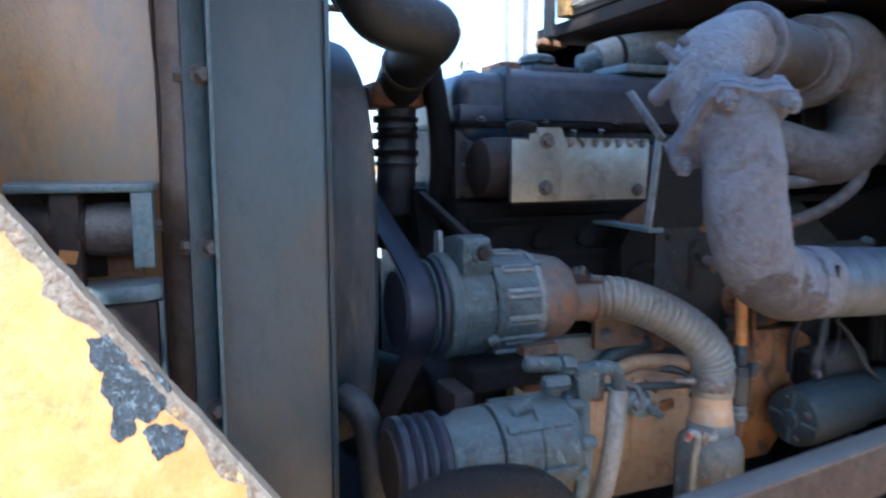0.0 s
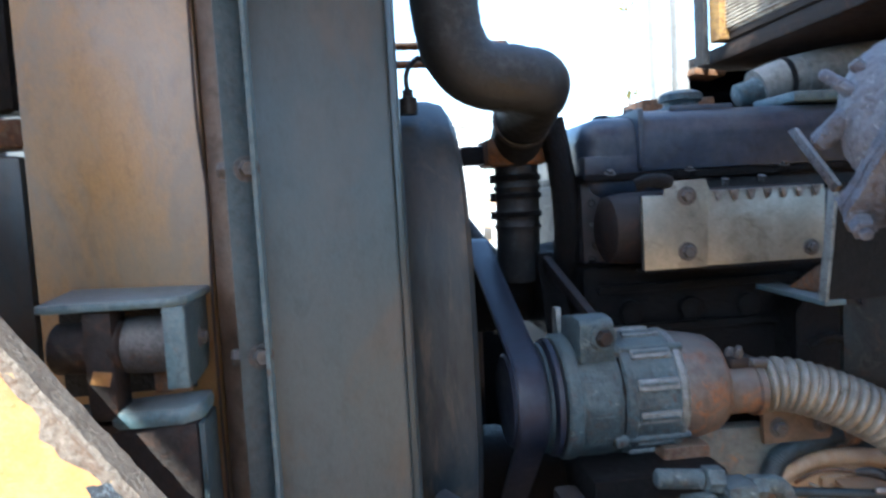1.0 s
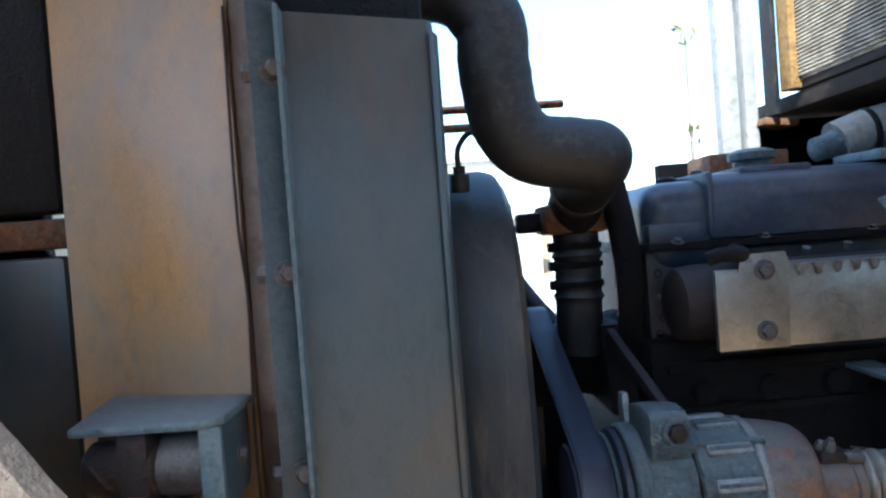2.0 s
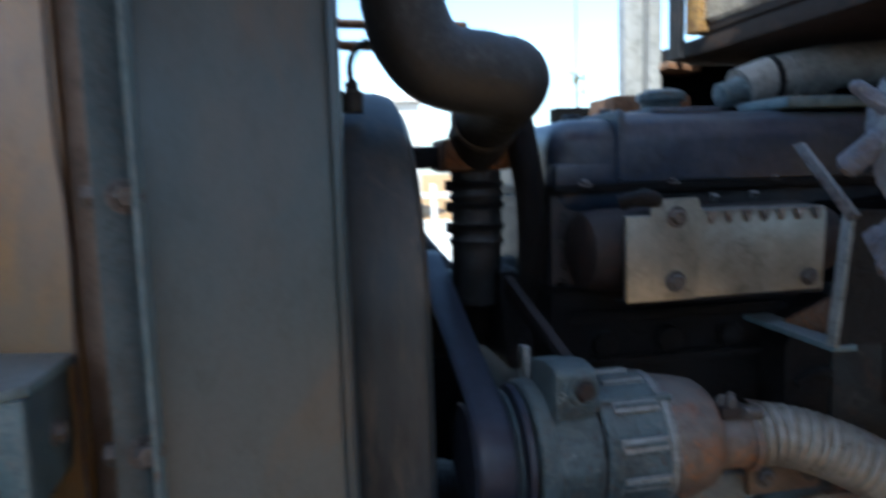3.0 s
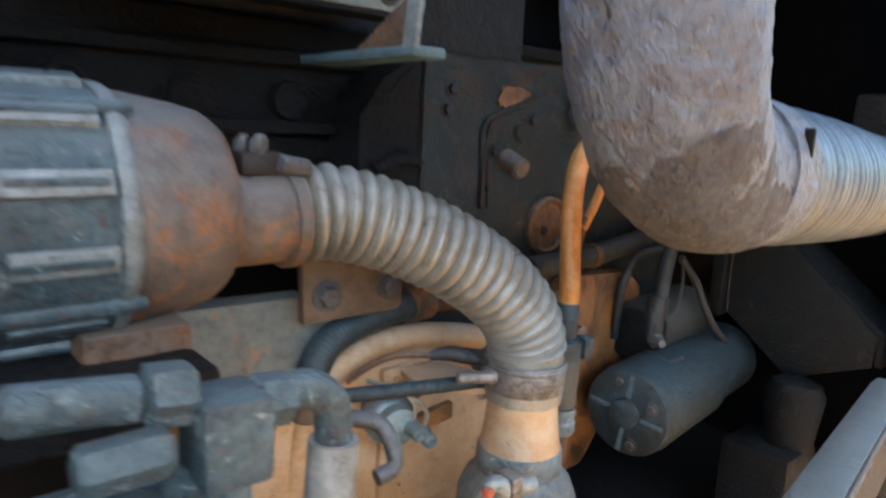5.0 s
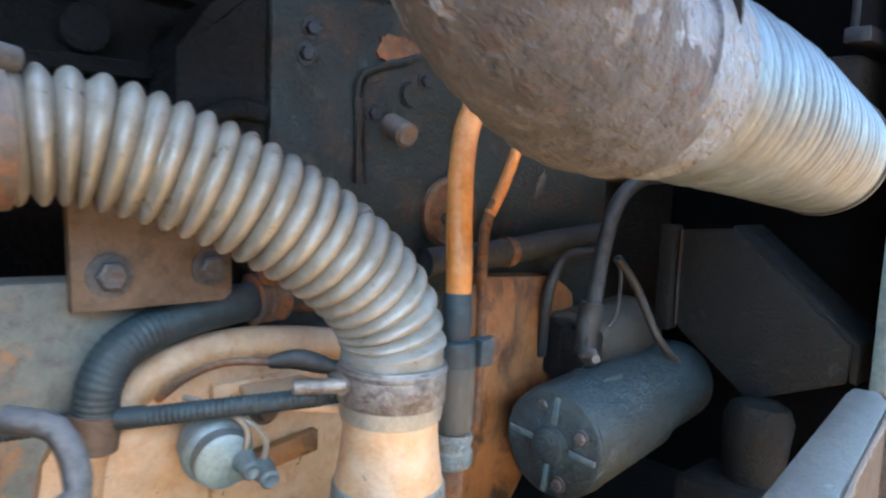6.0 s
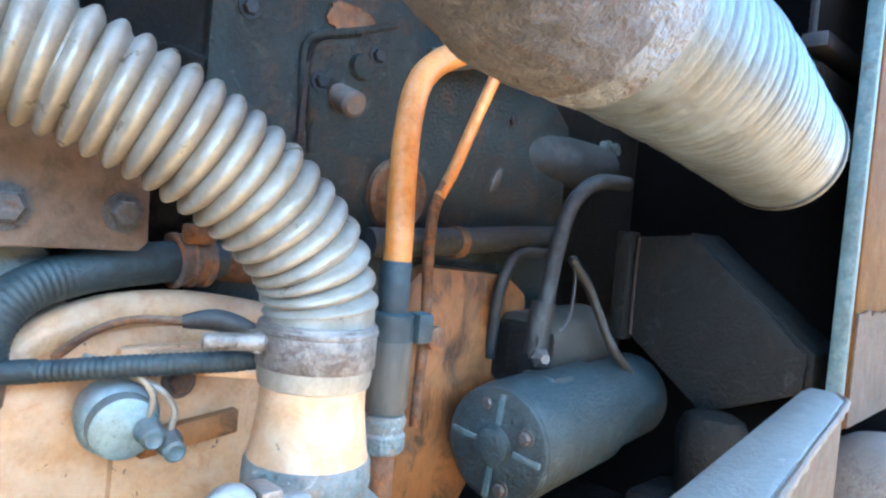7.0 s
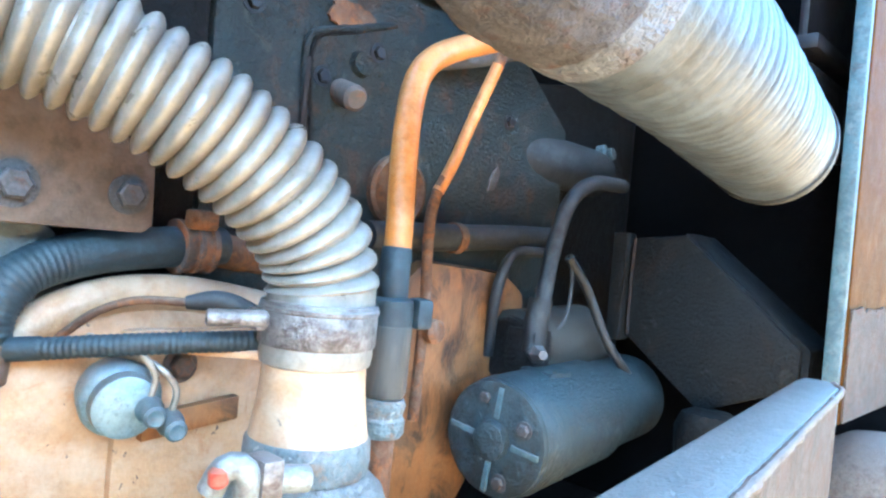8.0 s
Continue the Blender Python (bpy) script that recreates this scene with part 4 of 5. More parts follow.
    part("hose", tube([(0.076, y, 1.252), (0.074, y, 1.22), (0.066, y, 1.15), (0.05, y + 0.01, 1.05), (0.03, y + 0.03, 0.93)], 0.0135, 0.01, 18), M_GREYHOSE, hs, "beige dusty refrigerant hose")
    part("hose", tube([(0.018, y, 1.255), (0.02, y, 1.2), (0.022, y, 1.13), (0.0, y + 0.02, 0.95)], 0.0105, 0.01, 16), M_TEAL, hs, "blue-grey refrigerant hose")
    part("tail", tube([(0.012, y + 0.01, 1.25), (-0.002, y + 0.01, 1.22), (0.0, y + 0.02, 1.17)], 0.017, 0.008, 16), M_ALU, hs)
    part("clip", tube([(0.1, y + 0.02, 1.25), (0.115, y + 0.01, 1.245), (0.118, y, 1.225), (0.105, y, 1.22)], 0.005, 0.004, 10), M_BOLT, hs)
    # unidentified dark hump at the bay's edge, built as a hose loop
    hump = tube([(-0.36, -0.46, 1.2), (-0.315, -0.45, 1.275), (-0.24, -0.45, 1.287), (-0.18, -0.45, 1.255), (-0.14, -0.45, 1.15)], 0.02, 0.008, 20)
    hmp = thing("black_loop", "loose black loop standing in for an unidentified dark hump", "hose")
    part("hose", hump, M_OIL, hmp)
    part("hose_end", rod((-0.141, -0.45, 1.16), (-0.138, -0.45, 1.13), 0.0225, 20), M_BOLT, hmp)


alternator()
drive()
compressor()


# ---- pipes and hoses ----
def exhaust_elbow():
    top = thing("exhaust_elbow", "heat-greyed rough cast exhaust elbow with bolted flange", "exhaust pipe")
    rr = lambda s, L: 0.0485 + 0.0016 * math.sin(s / L * 3.1)
    ob = part("lower_elbow", tube([(0.1865, -0.238, 1.645), (0.19, -0.258, 1.61), (0.194, -0.27, 1.563), (0.198, -0.273, 1.51), (0.215, -0.270, 1.457), (0.245, -0.262, 1.422), (0.285, -0.252, 1.403), (0.333, -0.2495, 1.395), (0.35, -0.2485, 1.394)], 0.05, 0.0026, 110, rr), M_CAST, top)
    nudge(ob, 0.0022, 28), nudge(ob, 0.0011, 120), nudge(ob, 0.001, 260)
    # rust crust that also paints the bend's underside darker, as shade
    cr = part("shaded_rust_crust", tube([(0.222, -0.269, 1.4415), (0.246, -0.263, 1.4165), (0.285, -0.253, 1.398), (0.318, -0.251, 1.392), (0.336, -0.2503, 1.3905)], 0.047, 0.0026, 110, lambda s, L: 0.0466 + 0.0018 * min(1, s / (0.4 * L))), M_CRUST, ob, "flaking rust crust with painted shade under the bend")
    nudge(cr, 0.0022, 24), nudge(cr, 0.0012, 90), nudge(cr, 0.0007, 240)
    ob = part("upper_elbow", tube([(0.186, -0.238, 1.625), (0.183, -0.215, 1.655), (0.2, -0.19, 1.69), (0.25, -0.16, 1.72), (0.33, -0.13, 1.742)], 0.048, 0.0028, 104), M_FLAKE, top, "flaky crusted upper bend, paled for light")
    nudge(ob, 0.003, 30), nudge(ob, 0.0018, 110), nudge(ob, 0.0016, 230)
    way = Vector((0.22, 0.75, 0.62)).normalized()
    c = Vector((0.187, -0.25, 1.612))
    for d in (-0.001, -0.0145):
        b = bmesh.new()
        u = Vector((0.143, -0.208, 1.572)) - c
        v = (Vector((0.228, -0.296, 1.649)) - c)
        w = (Vector((0.147, -0.275, 1.652)) - c)
        ring = []
        for i in range(48):
            a = math.tau * i / 48
            q = way.to_track_quat("Z", "Y") @ Vector((math.cos(a), math.sin(a), 0))
            reach = 0.058
            for ear in (u, v, w, -w):
                e = (ear - way * ear.dot(way)).normalized()
                k = max(0, q.dot(e)) ** 14
                reach = max(reach, 0.058 + (ear.length + 0.006 - 0.058 + 0.006) * k)
            ring.append(b.verts.new(c + way * d + q * reach))
        f = b.faces.new(ring)
        g = bmesh.ops.extrude_face_region(b, geom=[f])
        bmesh.ops.translate(b, vec=way * 0.0115, verts=[e for e in g["geom"] if isinstance(e, bmesh.types.BMVert)])
        bmesh.ops.recalc_face_normals(b, faces=b.faces)
        part("flange", b, M_CAST, top, "uneven cast flange half")
    for e in (u, v, w):
        p = c + (e - way * e.dot(way))
        st = part("stud", rod(p - way * 0.04, p + way * 0.022, 0.006, 14), M_CAST, top, "greyed flange stud")
        part("nut", spin(p - way * 0.0145, -way, [(0, 0.0155), (0.002, 0.0155), (0.003, 0.0125), (0.016, 0.0125), (0.018, 0.01)], 6), M_CAST, st)
        part("nut", spin(p + way * 0.0105, way, [(0, 0.0125), (0.012, 0.0125), (0.014, 0.01)], 6), M_CAST, st)
    part("lug", rod((0.158, -0.2, 1.69), (0.132, -0.173, 1.722), 0.009, 14, 0.004, None, 0.0065), M_CAST, top, "broken cast lug")
    part("lug", rod((0.178, -0.2, 1.7), (0.16, -0.185, 1.73), 0.0075, 14, 0.004), M_CAST, top)
    part("lug", rod((0.145, -0.2, 1.675), (0.128, -0.17, 1.645), 0.012, 14, 0.005), M_CAST, top)
    part("joint_ring", spin((0.322, -0.133, 1.739), (0.9, 0.3, 0.2), [(0, 0.054), (0.004, 0.06), (0.012, 0.06), (0.016, 0.054)], 44), M_CAST, top, "raised clamp ring")
    dk = thing("flexible_duct", "ribbed galvanised flexible exhaust duct with a black end seal", "duct")
    L0 = [(0.335, -0.2492, 1.395), (0.47, -0.2445, 1.387), (0.58, -0.231, 1.38), (0.693, -0.2145, 1.374)]
    def ribs(s, L):
        return 0.0508 if s < 0.03 else 0.0503 + 0.0018 * s / L - (0.0003 + 0.001 * min(1, s / 0.14)) * min(1, max(0.12, (L - 0.02 - s) / 0.06)) * (0.7 + 0.6 * noise.noise(Vector((s * 45, 7, 2)))) * (0.5 + 0.5 * math.cos(math.tau * s / 0.0112 + 1.3 * noise.noise(Vector((s * 25, 1, 4))))) ** 4 + 0.0004 * math.cos(math.tau * s / 0.037)
    du = part("duct", tube(L0, 0.053, 0.0011, 44, ribs), M_DUCT, dk)
    part("collar", tube([(0.322, -0.2497, 1.3965), (0.362, -0.248, 1.3935)], 0.0518, 0.004, 44), M_CAST, dk, "grey slip collar")
    part("end_seal", spin((0.691, -0.2148, 1.3741), (0.985, 0.14, -0.07), [(0, 0.05), (0.001, 0.0538), (0.008, 0.0538), (0.009, 0.05)], 48), M_RUBBER, dk, "black rubber end seal")
    part("end_ring", spin((0.6995, -0.2136, 1.3735), (0.985, 0.14, -0.07), [(0, 0.048), (0.001, 0.0532), (0.007, 0.0528), (0.009, 0.044)], 48), M_TURBO, dk, "dull grey end ring")
    part("slot", box(0.3415, 0.3445, -0.2995, -0.293, 1.408, 1.426, 0.001), M_OIL, du)
    tb = thing("turbocharger", "grey turbocharger with fat air pipe and curled housing", "turbocharger")
    part("inlet_pipe", tube([(0.325, -0.132, 1.74), (0.45, -0.075, 1.742), (0.57, -0.03, 1.735)], 0.052, 0.01, 44), M_SOOTY, tb, "dark brown-grey pipe")
    for p, r in (((0.345, -0.122, 1.741), 0.0535), ((0.52, -0.046, 1.739), 0.053)):
        part("pipe_bead", spin(p, (0.92, 0.38, 0), [(0, r), (0.002, r + 0.004), (0.006, r + 0.005), (0.01, r + 0.004), (0.012, r)], 48), M_TURBO, tb)
    part("inlet_ring", spin((0.55, -0.036, 1.737), (0.95, 0.3, 0), [(0, 0.06), (0.003, 0.07), (0.008, 0.075), (0.014, 0.075), (0.018, 0.07), (0.024, 0.068)], 52), M_TURBO, tb, "raised band clamp")
    ob = part("housing", tube([(0.56, -0.035, 1.737), (0.62, -0.01, 1.752), (0.68, 0.0, 1.765), (0.74, 0.0, 1.72), (0.74, -0.01, 1.63), (0.68, -0.02, 1.575), (0.6, -0.025, 1.575), (0.54, 0.0, 1.6), (0.47, 0.03, 1.61)], 0.075, 0.008, 44, lambda s, L: 0.079 - 0.046 * s / L), M_TURBO, tb, "curled snail housing")
    nudge(ob, 0.003, 18), nudge(ob, 0.0012, 70)
    for a in range(8):
        q = Vector((0.95, 0.3, 0)).normalized().to_track_quat("Z", "Y") @ Vector((math.cos(a * 0.785), math.sin(a * 0.785), 0))
        bolt(Vector((0.573, -0.029, 1.737)) + q * 0.074, q, 0.005, tb, M_TURBO, washer=False)
    part("drain_pipe", tube([(0.70, -0.05, 1.60), (0.705, -0.05, 1.565), (0.69, -0.045, 1.52), (0.64, -0.02, 1.475), (0.57, 0.01, 1.445), (0.52, 0.03, 1.43)], 0.011, 0.008, 16), M_TURBO, tb, "thin brown drain pipe")
    part("bridge", tube([(0.66, -0.04, 1.54), (0.58, -0.02, 1.528), (0.5, 0.0, 1.53)], 0.012, 0.008, 14), M_TURBO, tb)
    bp = tagged(part("baffle_plate", slab([(0.70, 1.563), (1.035, 1.556), (1.035, 1.835), (0.70, 1.835)], "y", 0.085, 0.089, 0.001), M_BAFFLE), "dull olive-grey baffle plate behind the turbocharger", "baffle")
    ap = thing("air_pipe", "dusty grey air pipe with plugged end over the valve cover", "pipe")
    part("pipe", tube([(0.315, 0.25, 1.765), (0.38, 0.245, 1.785), (0.5, 0.22, 1.80), (0.75, 0.15, 1.80)], 0.034, 0.01, 32), M_GREYHOSE, ap)
    part("plug", spin((0.278, 0.25, 1.756), (1, -0.05, 0.22), [(0, 0.015), (0.003, 0.019), (0.03, 0.02), (0.04, 0.026)], 28), M_ALU, ap, "pale end plug")
    for k in range(4):
        part("band", spin((0.36 + 0.028 * k, 0.247 - 0.003 * k, 1.779 + 0.0045 * k), (1, -0.08, 0.17), [(0, 0.034), (0.002, 0.0375), (0.008, 0.0375), (0.01, 0.034)], 32), M_OIL if k == 0 else M_GREYHOSE, ap, "black hose band" if k == 0 else "raised hose rib")


def bellows():
    top = thing("bellows_hose", "dusty ribbed grey rubber hose from alternator to spigot", "hose")
    P = [(0.122, -0.044, 1.350), (0.16, -0.051, 1.350), (0.205, -0.062, 1.337), (0.25, -0.0755, 1.316), (0.291, -0.085, 1.289), (0.322, -0.0885, 1.258), (0.334, -0.0885, 1.23), (0.3345, -0.089, 1.206)]
    def ribs(s, L):
        if s < 0.006 or s > L - 0.02:
            return 0.033
        return 0.0274 + 0.0077 * abs(math.sin(math.pi * s / 0.0118)) ** 0.7
    part("hose", tube(P, 0.034, 0.0013, 40, ribs), M_BELLOWS, top)
    tc = part("top_clip", spin((0.114, -0.047, 1.349), (1, 0, 0.05), [(0, 0.0345), (0.001, 0.036), (0.009, 0.036), (0.010, 0.0345)], 36), M_TAN, top, "brown hose clip")
    part("clip_screw", rod((0.104, -0.07, 1.387), (0.128, -0.064, 1.383), 0.0065, 12), M_BOLT, tc)
    sp = thing("spigot_pipe", "peach painted spigot pipe with band clamps under the hose", "pipe")
    c = (0.334, -0.089)
    bn = part("band", spin((*c, 1.192), (0, 0, 1), [(0, 0.032), (0.0, 0.0352), (0.001, 0.0358), (0.025, 0.0358), (0.026, 0.0352), (0.026, 0.032)], 44), M_CLAMP, sp, "tarnished band clamp")
    part("band_rim", spin((*c, 1.2115), (0, 0, 1), [(0, 0.0358), (0.001, 0.0366), (0.003, 0.0366), (0.004, 0.0358)], 44), M_CLAMP, bn)
    part("band_screw", rod((0.3, -0.088, 1.207), (0.27, -0.07, 1.206), 0.0052, 12), M_CLAMP, bn)
    part("band_lug", box(0.292, 0.305, -0.088, -0.074, 1.2, 1.213, 0.003), M_CLAMP, bn)
    part("cuff", spin((*c, 1.179), (0, 0, 1), [(0, 0.03), (0.002, 0.0335), (0.008, 0.0345), (0.0135, 0.034)], 44), M_BELLOWS, sp, "hose cuff below the clamp")
    part("neck", spin((*c, 1.137), (0, 0, 1), [(0, 0.0365), (0.006, 0.0352), (0.02, 0.0332), (0.03, 0.032), (0.05, 0.0312)], 44), M_HOUSING, sp, "peach painted neck")
    lb = part("lower_band", spin((*c, 1.114), (0, 0, 1), [(0, 0.036), (0.002, 0.0382), (0.009, 0.0388), (0.021, 0.0382), (0.0235, 0.0362)], 44), M_CORRODE, sp, "teal lower band")
    part("lower_pipe", spin((*c, 0.94), (0, 0, 1), [(0, 0.055), (0.12, 0.055), (0.15, 0.054), (0.166, 0.048), (0.175, 0.038)], 44), M_CORRODE, sp, "teal lower body")
    part("lower_screw", rod((0.283, -0.13, 1.13), (0.304, -0.134, 1.128), 0.0075, 14), M_RIB, lb, "bright clamp screw")
    part("screw_block", box(0.272, 0.285, -0.14, -0.12, 1.12, 1.143, 0.003), M_CLAMP, lb)
    part("grey_tube", tube([(0.252, -0.125, 1.128), (0.256, -0.13, 1.14), (0.264, -0.134, 1.14), (0.268, -0.132, 1.125), (0.268, -0.125, 1.08), (0.27, -0.12, 0.98)], 0.0068, 0.003, 16), M_RIB, sp, "bent pale tube")
    part("red_cap", rod((0.252, -0.132, 1.132), (0.252, -0.132, 1.142), 0.005, 14, 0.002), M_RED, sp, "small red cap")


def oil_pipe():
    top = thing("oil_pipe", "orange painted oil pipe with black sleeve and fittings", "pipe")
    c = (0.405, -0.075)
    part("pipe", tube([(*c, 1.235), (0.4065, -0.074, 1.27), (0.411, -0.067, 1.31), (0.419, -0.059, 1.352), (0.43, -0.054, 1.383), (0.45, -0.05, 1.403), (0.482, -0.047, 1.42), (0.53, -0.04, 1.44)], 0.0098, 0.004, 22), M_PIPE, top)
    part("sleeve", spin((*c, 1.205), (0, 0, 1), [(0, 0.0098), (0.002, 0.0108), (0.048, 0.0108), (0.05, 0.0099)], 24), M_HOSE, top, "black rubber sleeve")
    cl = part("clamp", spin((*c, 1.2), (0, 0, 1), [(0, 0.011), (0, 0.0155), (0.004, 0.016), (0.018, 0.0155), (0.02, 0.011)], 24), M_HOSE, top, "dark hose clamp")
    part("clamp_ear", box(0.418, 0.433, -0.09, -0.074, 1.198, 1.22, 0.004), M_HOSE, cl)
    part("sleeve_lower", spin((*c, 1.15), (0, 0, 1), [(0, 0.0135), (0.004, 0.0155), (0.05, 0.016), (0.052, 0.014)], 24), M_SHROUD, top, "oily dark hose end")
    part("union_nut", spin((*c, 1.123), (0, 0, 1), [(0, 0.0145), (0.003, 0.0165), (0.012, 0.0165), (0.014, 0.0145), (0.022, 0.0165), (0.026, 0.015)], 24), M_CORRODE, top, "greenish union nut")
    part("lower_pipe", rod((*c, 0.93), (*c, 1.124), 0.0105, 20), M_RUSTY, top, "rusty lower pipe")
    rd = thing("dipstick_tube", "thin rusty brown tube beside the oil pipe", "tube")
    part("tube", tube([(0.565, -0.03, 1.46), (0.555, -0.022, 1.427), (0.54, -0.012, 1.377), (0.526, -0.004, 1.331), (0.515, 0.0, 1.307), (0.513, 0.004, 1.283), (0.515, 0.006, 1.248), (0.52, 0.008, 1.201), (0.52, 0.01, 1.1)], 0.0052, 0.005, 14), M_RUSTY, rd)
    part("paint", tube([(0.555, -0.022, 1.427), (0.54, -0.012, 1.377), (0.526, -0.004, 1.331), (0.515, 0.0, 1.307)], 0.0056, 0.005, 14), M_PIPE, rd, "faded orange paint")
    part("tube_tab", spin((0.524, 0.002, 1.182), (0, -1, 0), [(0, 0.011), (0.008, 0.011), (0.01, 0.006)], 16), M_RUSTY, rd)


def intake_hose():
    top = thing("radiator_hose", "fat dusty black radiator hose in an s-bend", "hose")
    ob = part("hose", tube([(-0.52, 0.02, 1.96), (-0.42, -0.01, 1.955), (-0.30, -0.04, 1.945), (-0.255, -0.05, 1.90), (-0.252, -0.052, 1.85), (-0.243, -0.05, 1.79), (-0.215, -0.048, 1.757), (-0.165, -0.045, 1.748), (-0.135, -0.02, 1.745), (-0.125, 0.05, 1.735), (-0.12, 0.14, 1.715), (-0.12, 0.2, 1.68)], 0.041, 0.007, 36, lambda s, L: 0.04 + 0.0012 * noise.noise(Vector((s * 60, 0, 0)))), M_RUBBER, top)
    part("hose_clamp", spin((-0.1215, 0.125, 1.722), (0.05, 0.9, -0.3), [(0, 0.041), (0.001, 0.0435), (0.012, 0.0435), (0.013, 0.041)], 36), M_BOLT, top, "grimy hose clamp")
    part("clamp_screw", rod((-0.14, 0.125, 1.764), (-0.105, 0.125, 1.766), 0.005, 10), M_BOLT, top)
    part("hose_clamp", spin((-0.47, 0.005, 1.958), (1, -0.3, -0.03), [(0, 0.041), (0.001, 0.0435), (0.012, 0.0435), (0.013, 0.041)], 36), M_BOLT, top)
    th = thing("thermostat_neck", "oily rust-flecked thermostat housing and stub hose", "thermostat housing")
    part("housing", box(-0.17, -0.075, 0.16, 0.26, 1.655, 1.70, 0.012), M_RUSTY, th, "rust-flecked housing")
    part("housing_lug", box(-0.205, -0.165, 0.19, 0.22, 1.66, 1.69, 0.006), M_OIL, th)
    part("stub_hose", tube([(-0.118, 0.2, 1.66), (-0.118, 0.2, 1.6), (-0.12, 0.2, 1.54), (-0.12, 0.21, 1.48)], 0.036, 0.006, 28, lambda s, L: 0.034 + 0.004 * (math.cos(s * 320) > 0.75 and 0.03 < s < 0.11)), M_RUBBER, th, "black stub hose")
    for z in (1.632, 1.604, 1.576):
        cp = part("clip", spin((-0.119, 0.2, z), (0, 0, 1), [(0, 0.036), (0.001, 0.0385), (0.009, 0.0385), (0.01, 0.036)], 28), M_OIL, th)
        part("clip_screw", box(-0.162, -0.148, 0.185, 0.2, z - 0.002, z + 0.012, 0.002), M_OIL, cp)
    part("bypass_pipe", tube([(-0.07, 0.16, 1.72), (-0.058, 0.15, 1.62), (-0.055, 0.16, 1.52), (-0.06, 0.2, 1.46)], 0.02, 0.01, 20), M_OIL, th, "black bypass pipe")
    part("idler_arm", box(-0.075, -0.03, 0.2, 0.26, 1.47, 1.5, 0.006), M_BOLT, th)
    part("arm_tip", spin((-0.05, 0.22, 1.495), (0.3, -0.5, 1), [(0, 0.014), (0.005, 0.014), (0.007, 0.01)], 14), M_ALU, th, "bright bolt head")
    part("front_bracket", slab([(0.12, 1.4), (0.3, 1.4), (0.26, 1.52), (0.17, 1.52)], "x", -0.1, -0.06, 0.006), M_OIL, th)
    hh = tagged(part("heater_hose", tube([(-0.255, 0.45, 1.72), (-0.215, 0.43, 1.63), (-0.16, 0.4, 1.54), (-0.12, 0.38, 1.49)], 0.016, 0.01, 16), M_RUBBER), "thin black heater hose slanting behind the belt", "hose")
    for z in (1.868, 1.838):
        tagged(part("cooler_tube", rod((-0.32, 0.3, z), (-0.1, 0.3, z - 0.002), 0.007, 12), M_RUSTY), "thin brown cooler tube behind the hose", "tube", "cooler tubes")
    lh = tagged(part("lower_hose", tube([(-0.295, -0.1, 1.262), (-0.275, -0.12, 1.25), (-0.262, -0.125, 1.2), (-0.25, -0.12, 1.05)], 0.019, 0.008, 20), M_RUBBER), "black lower radiator hose below the shroud", "hose")


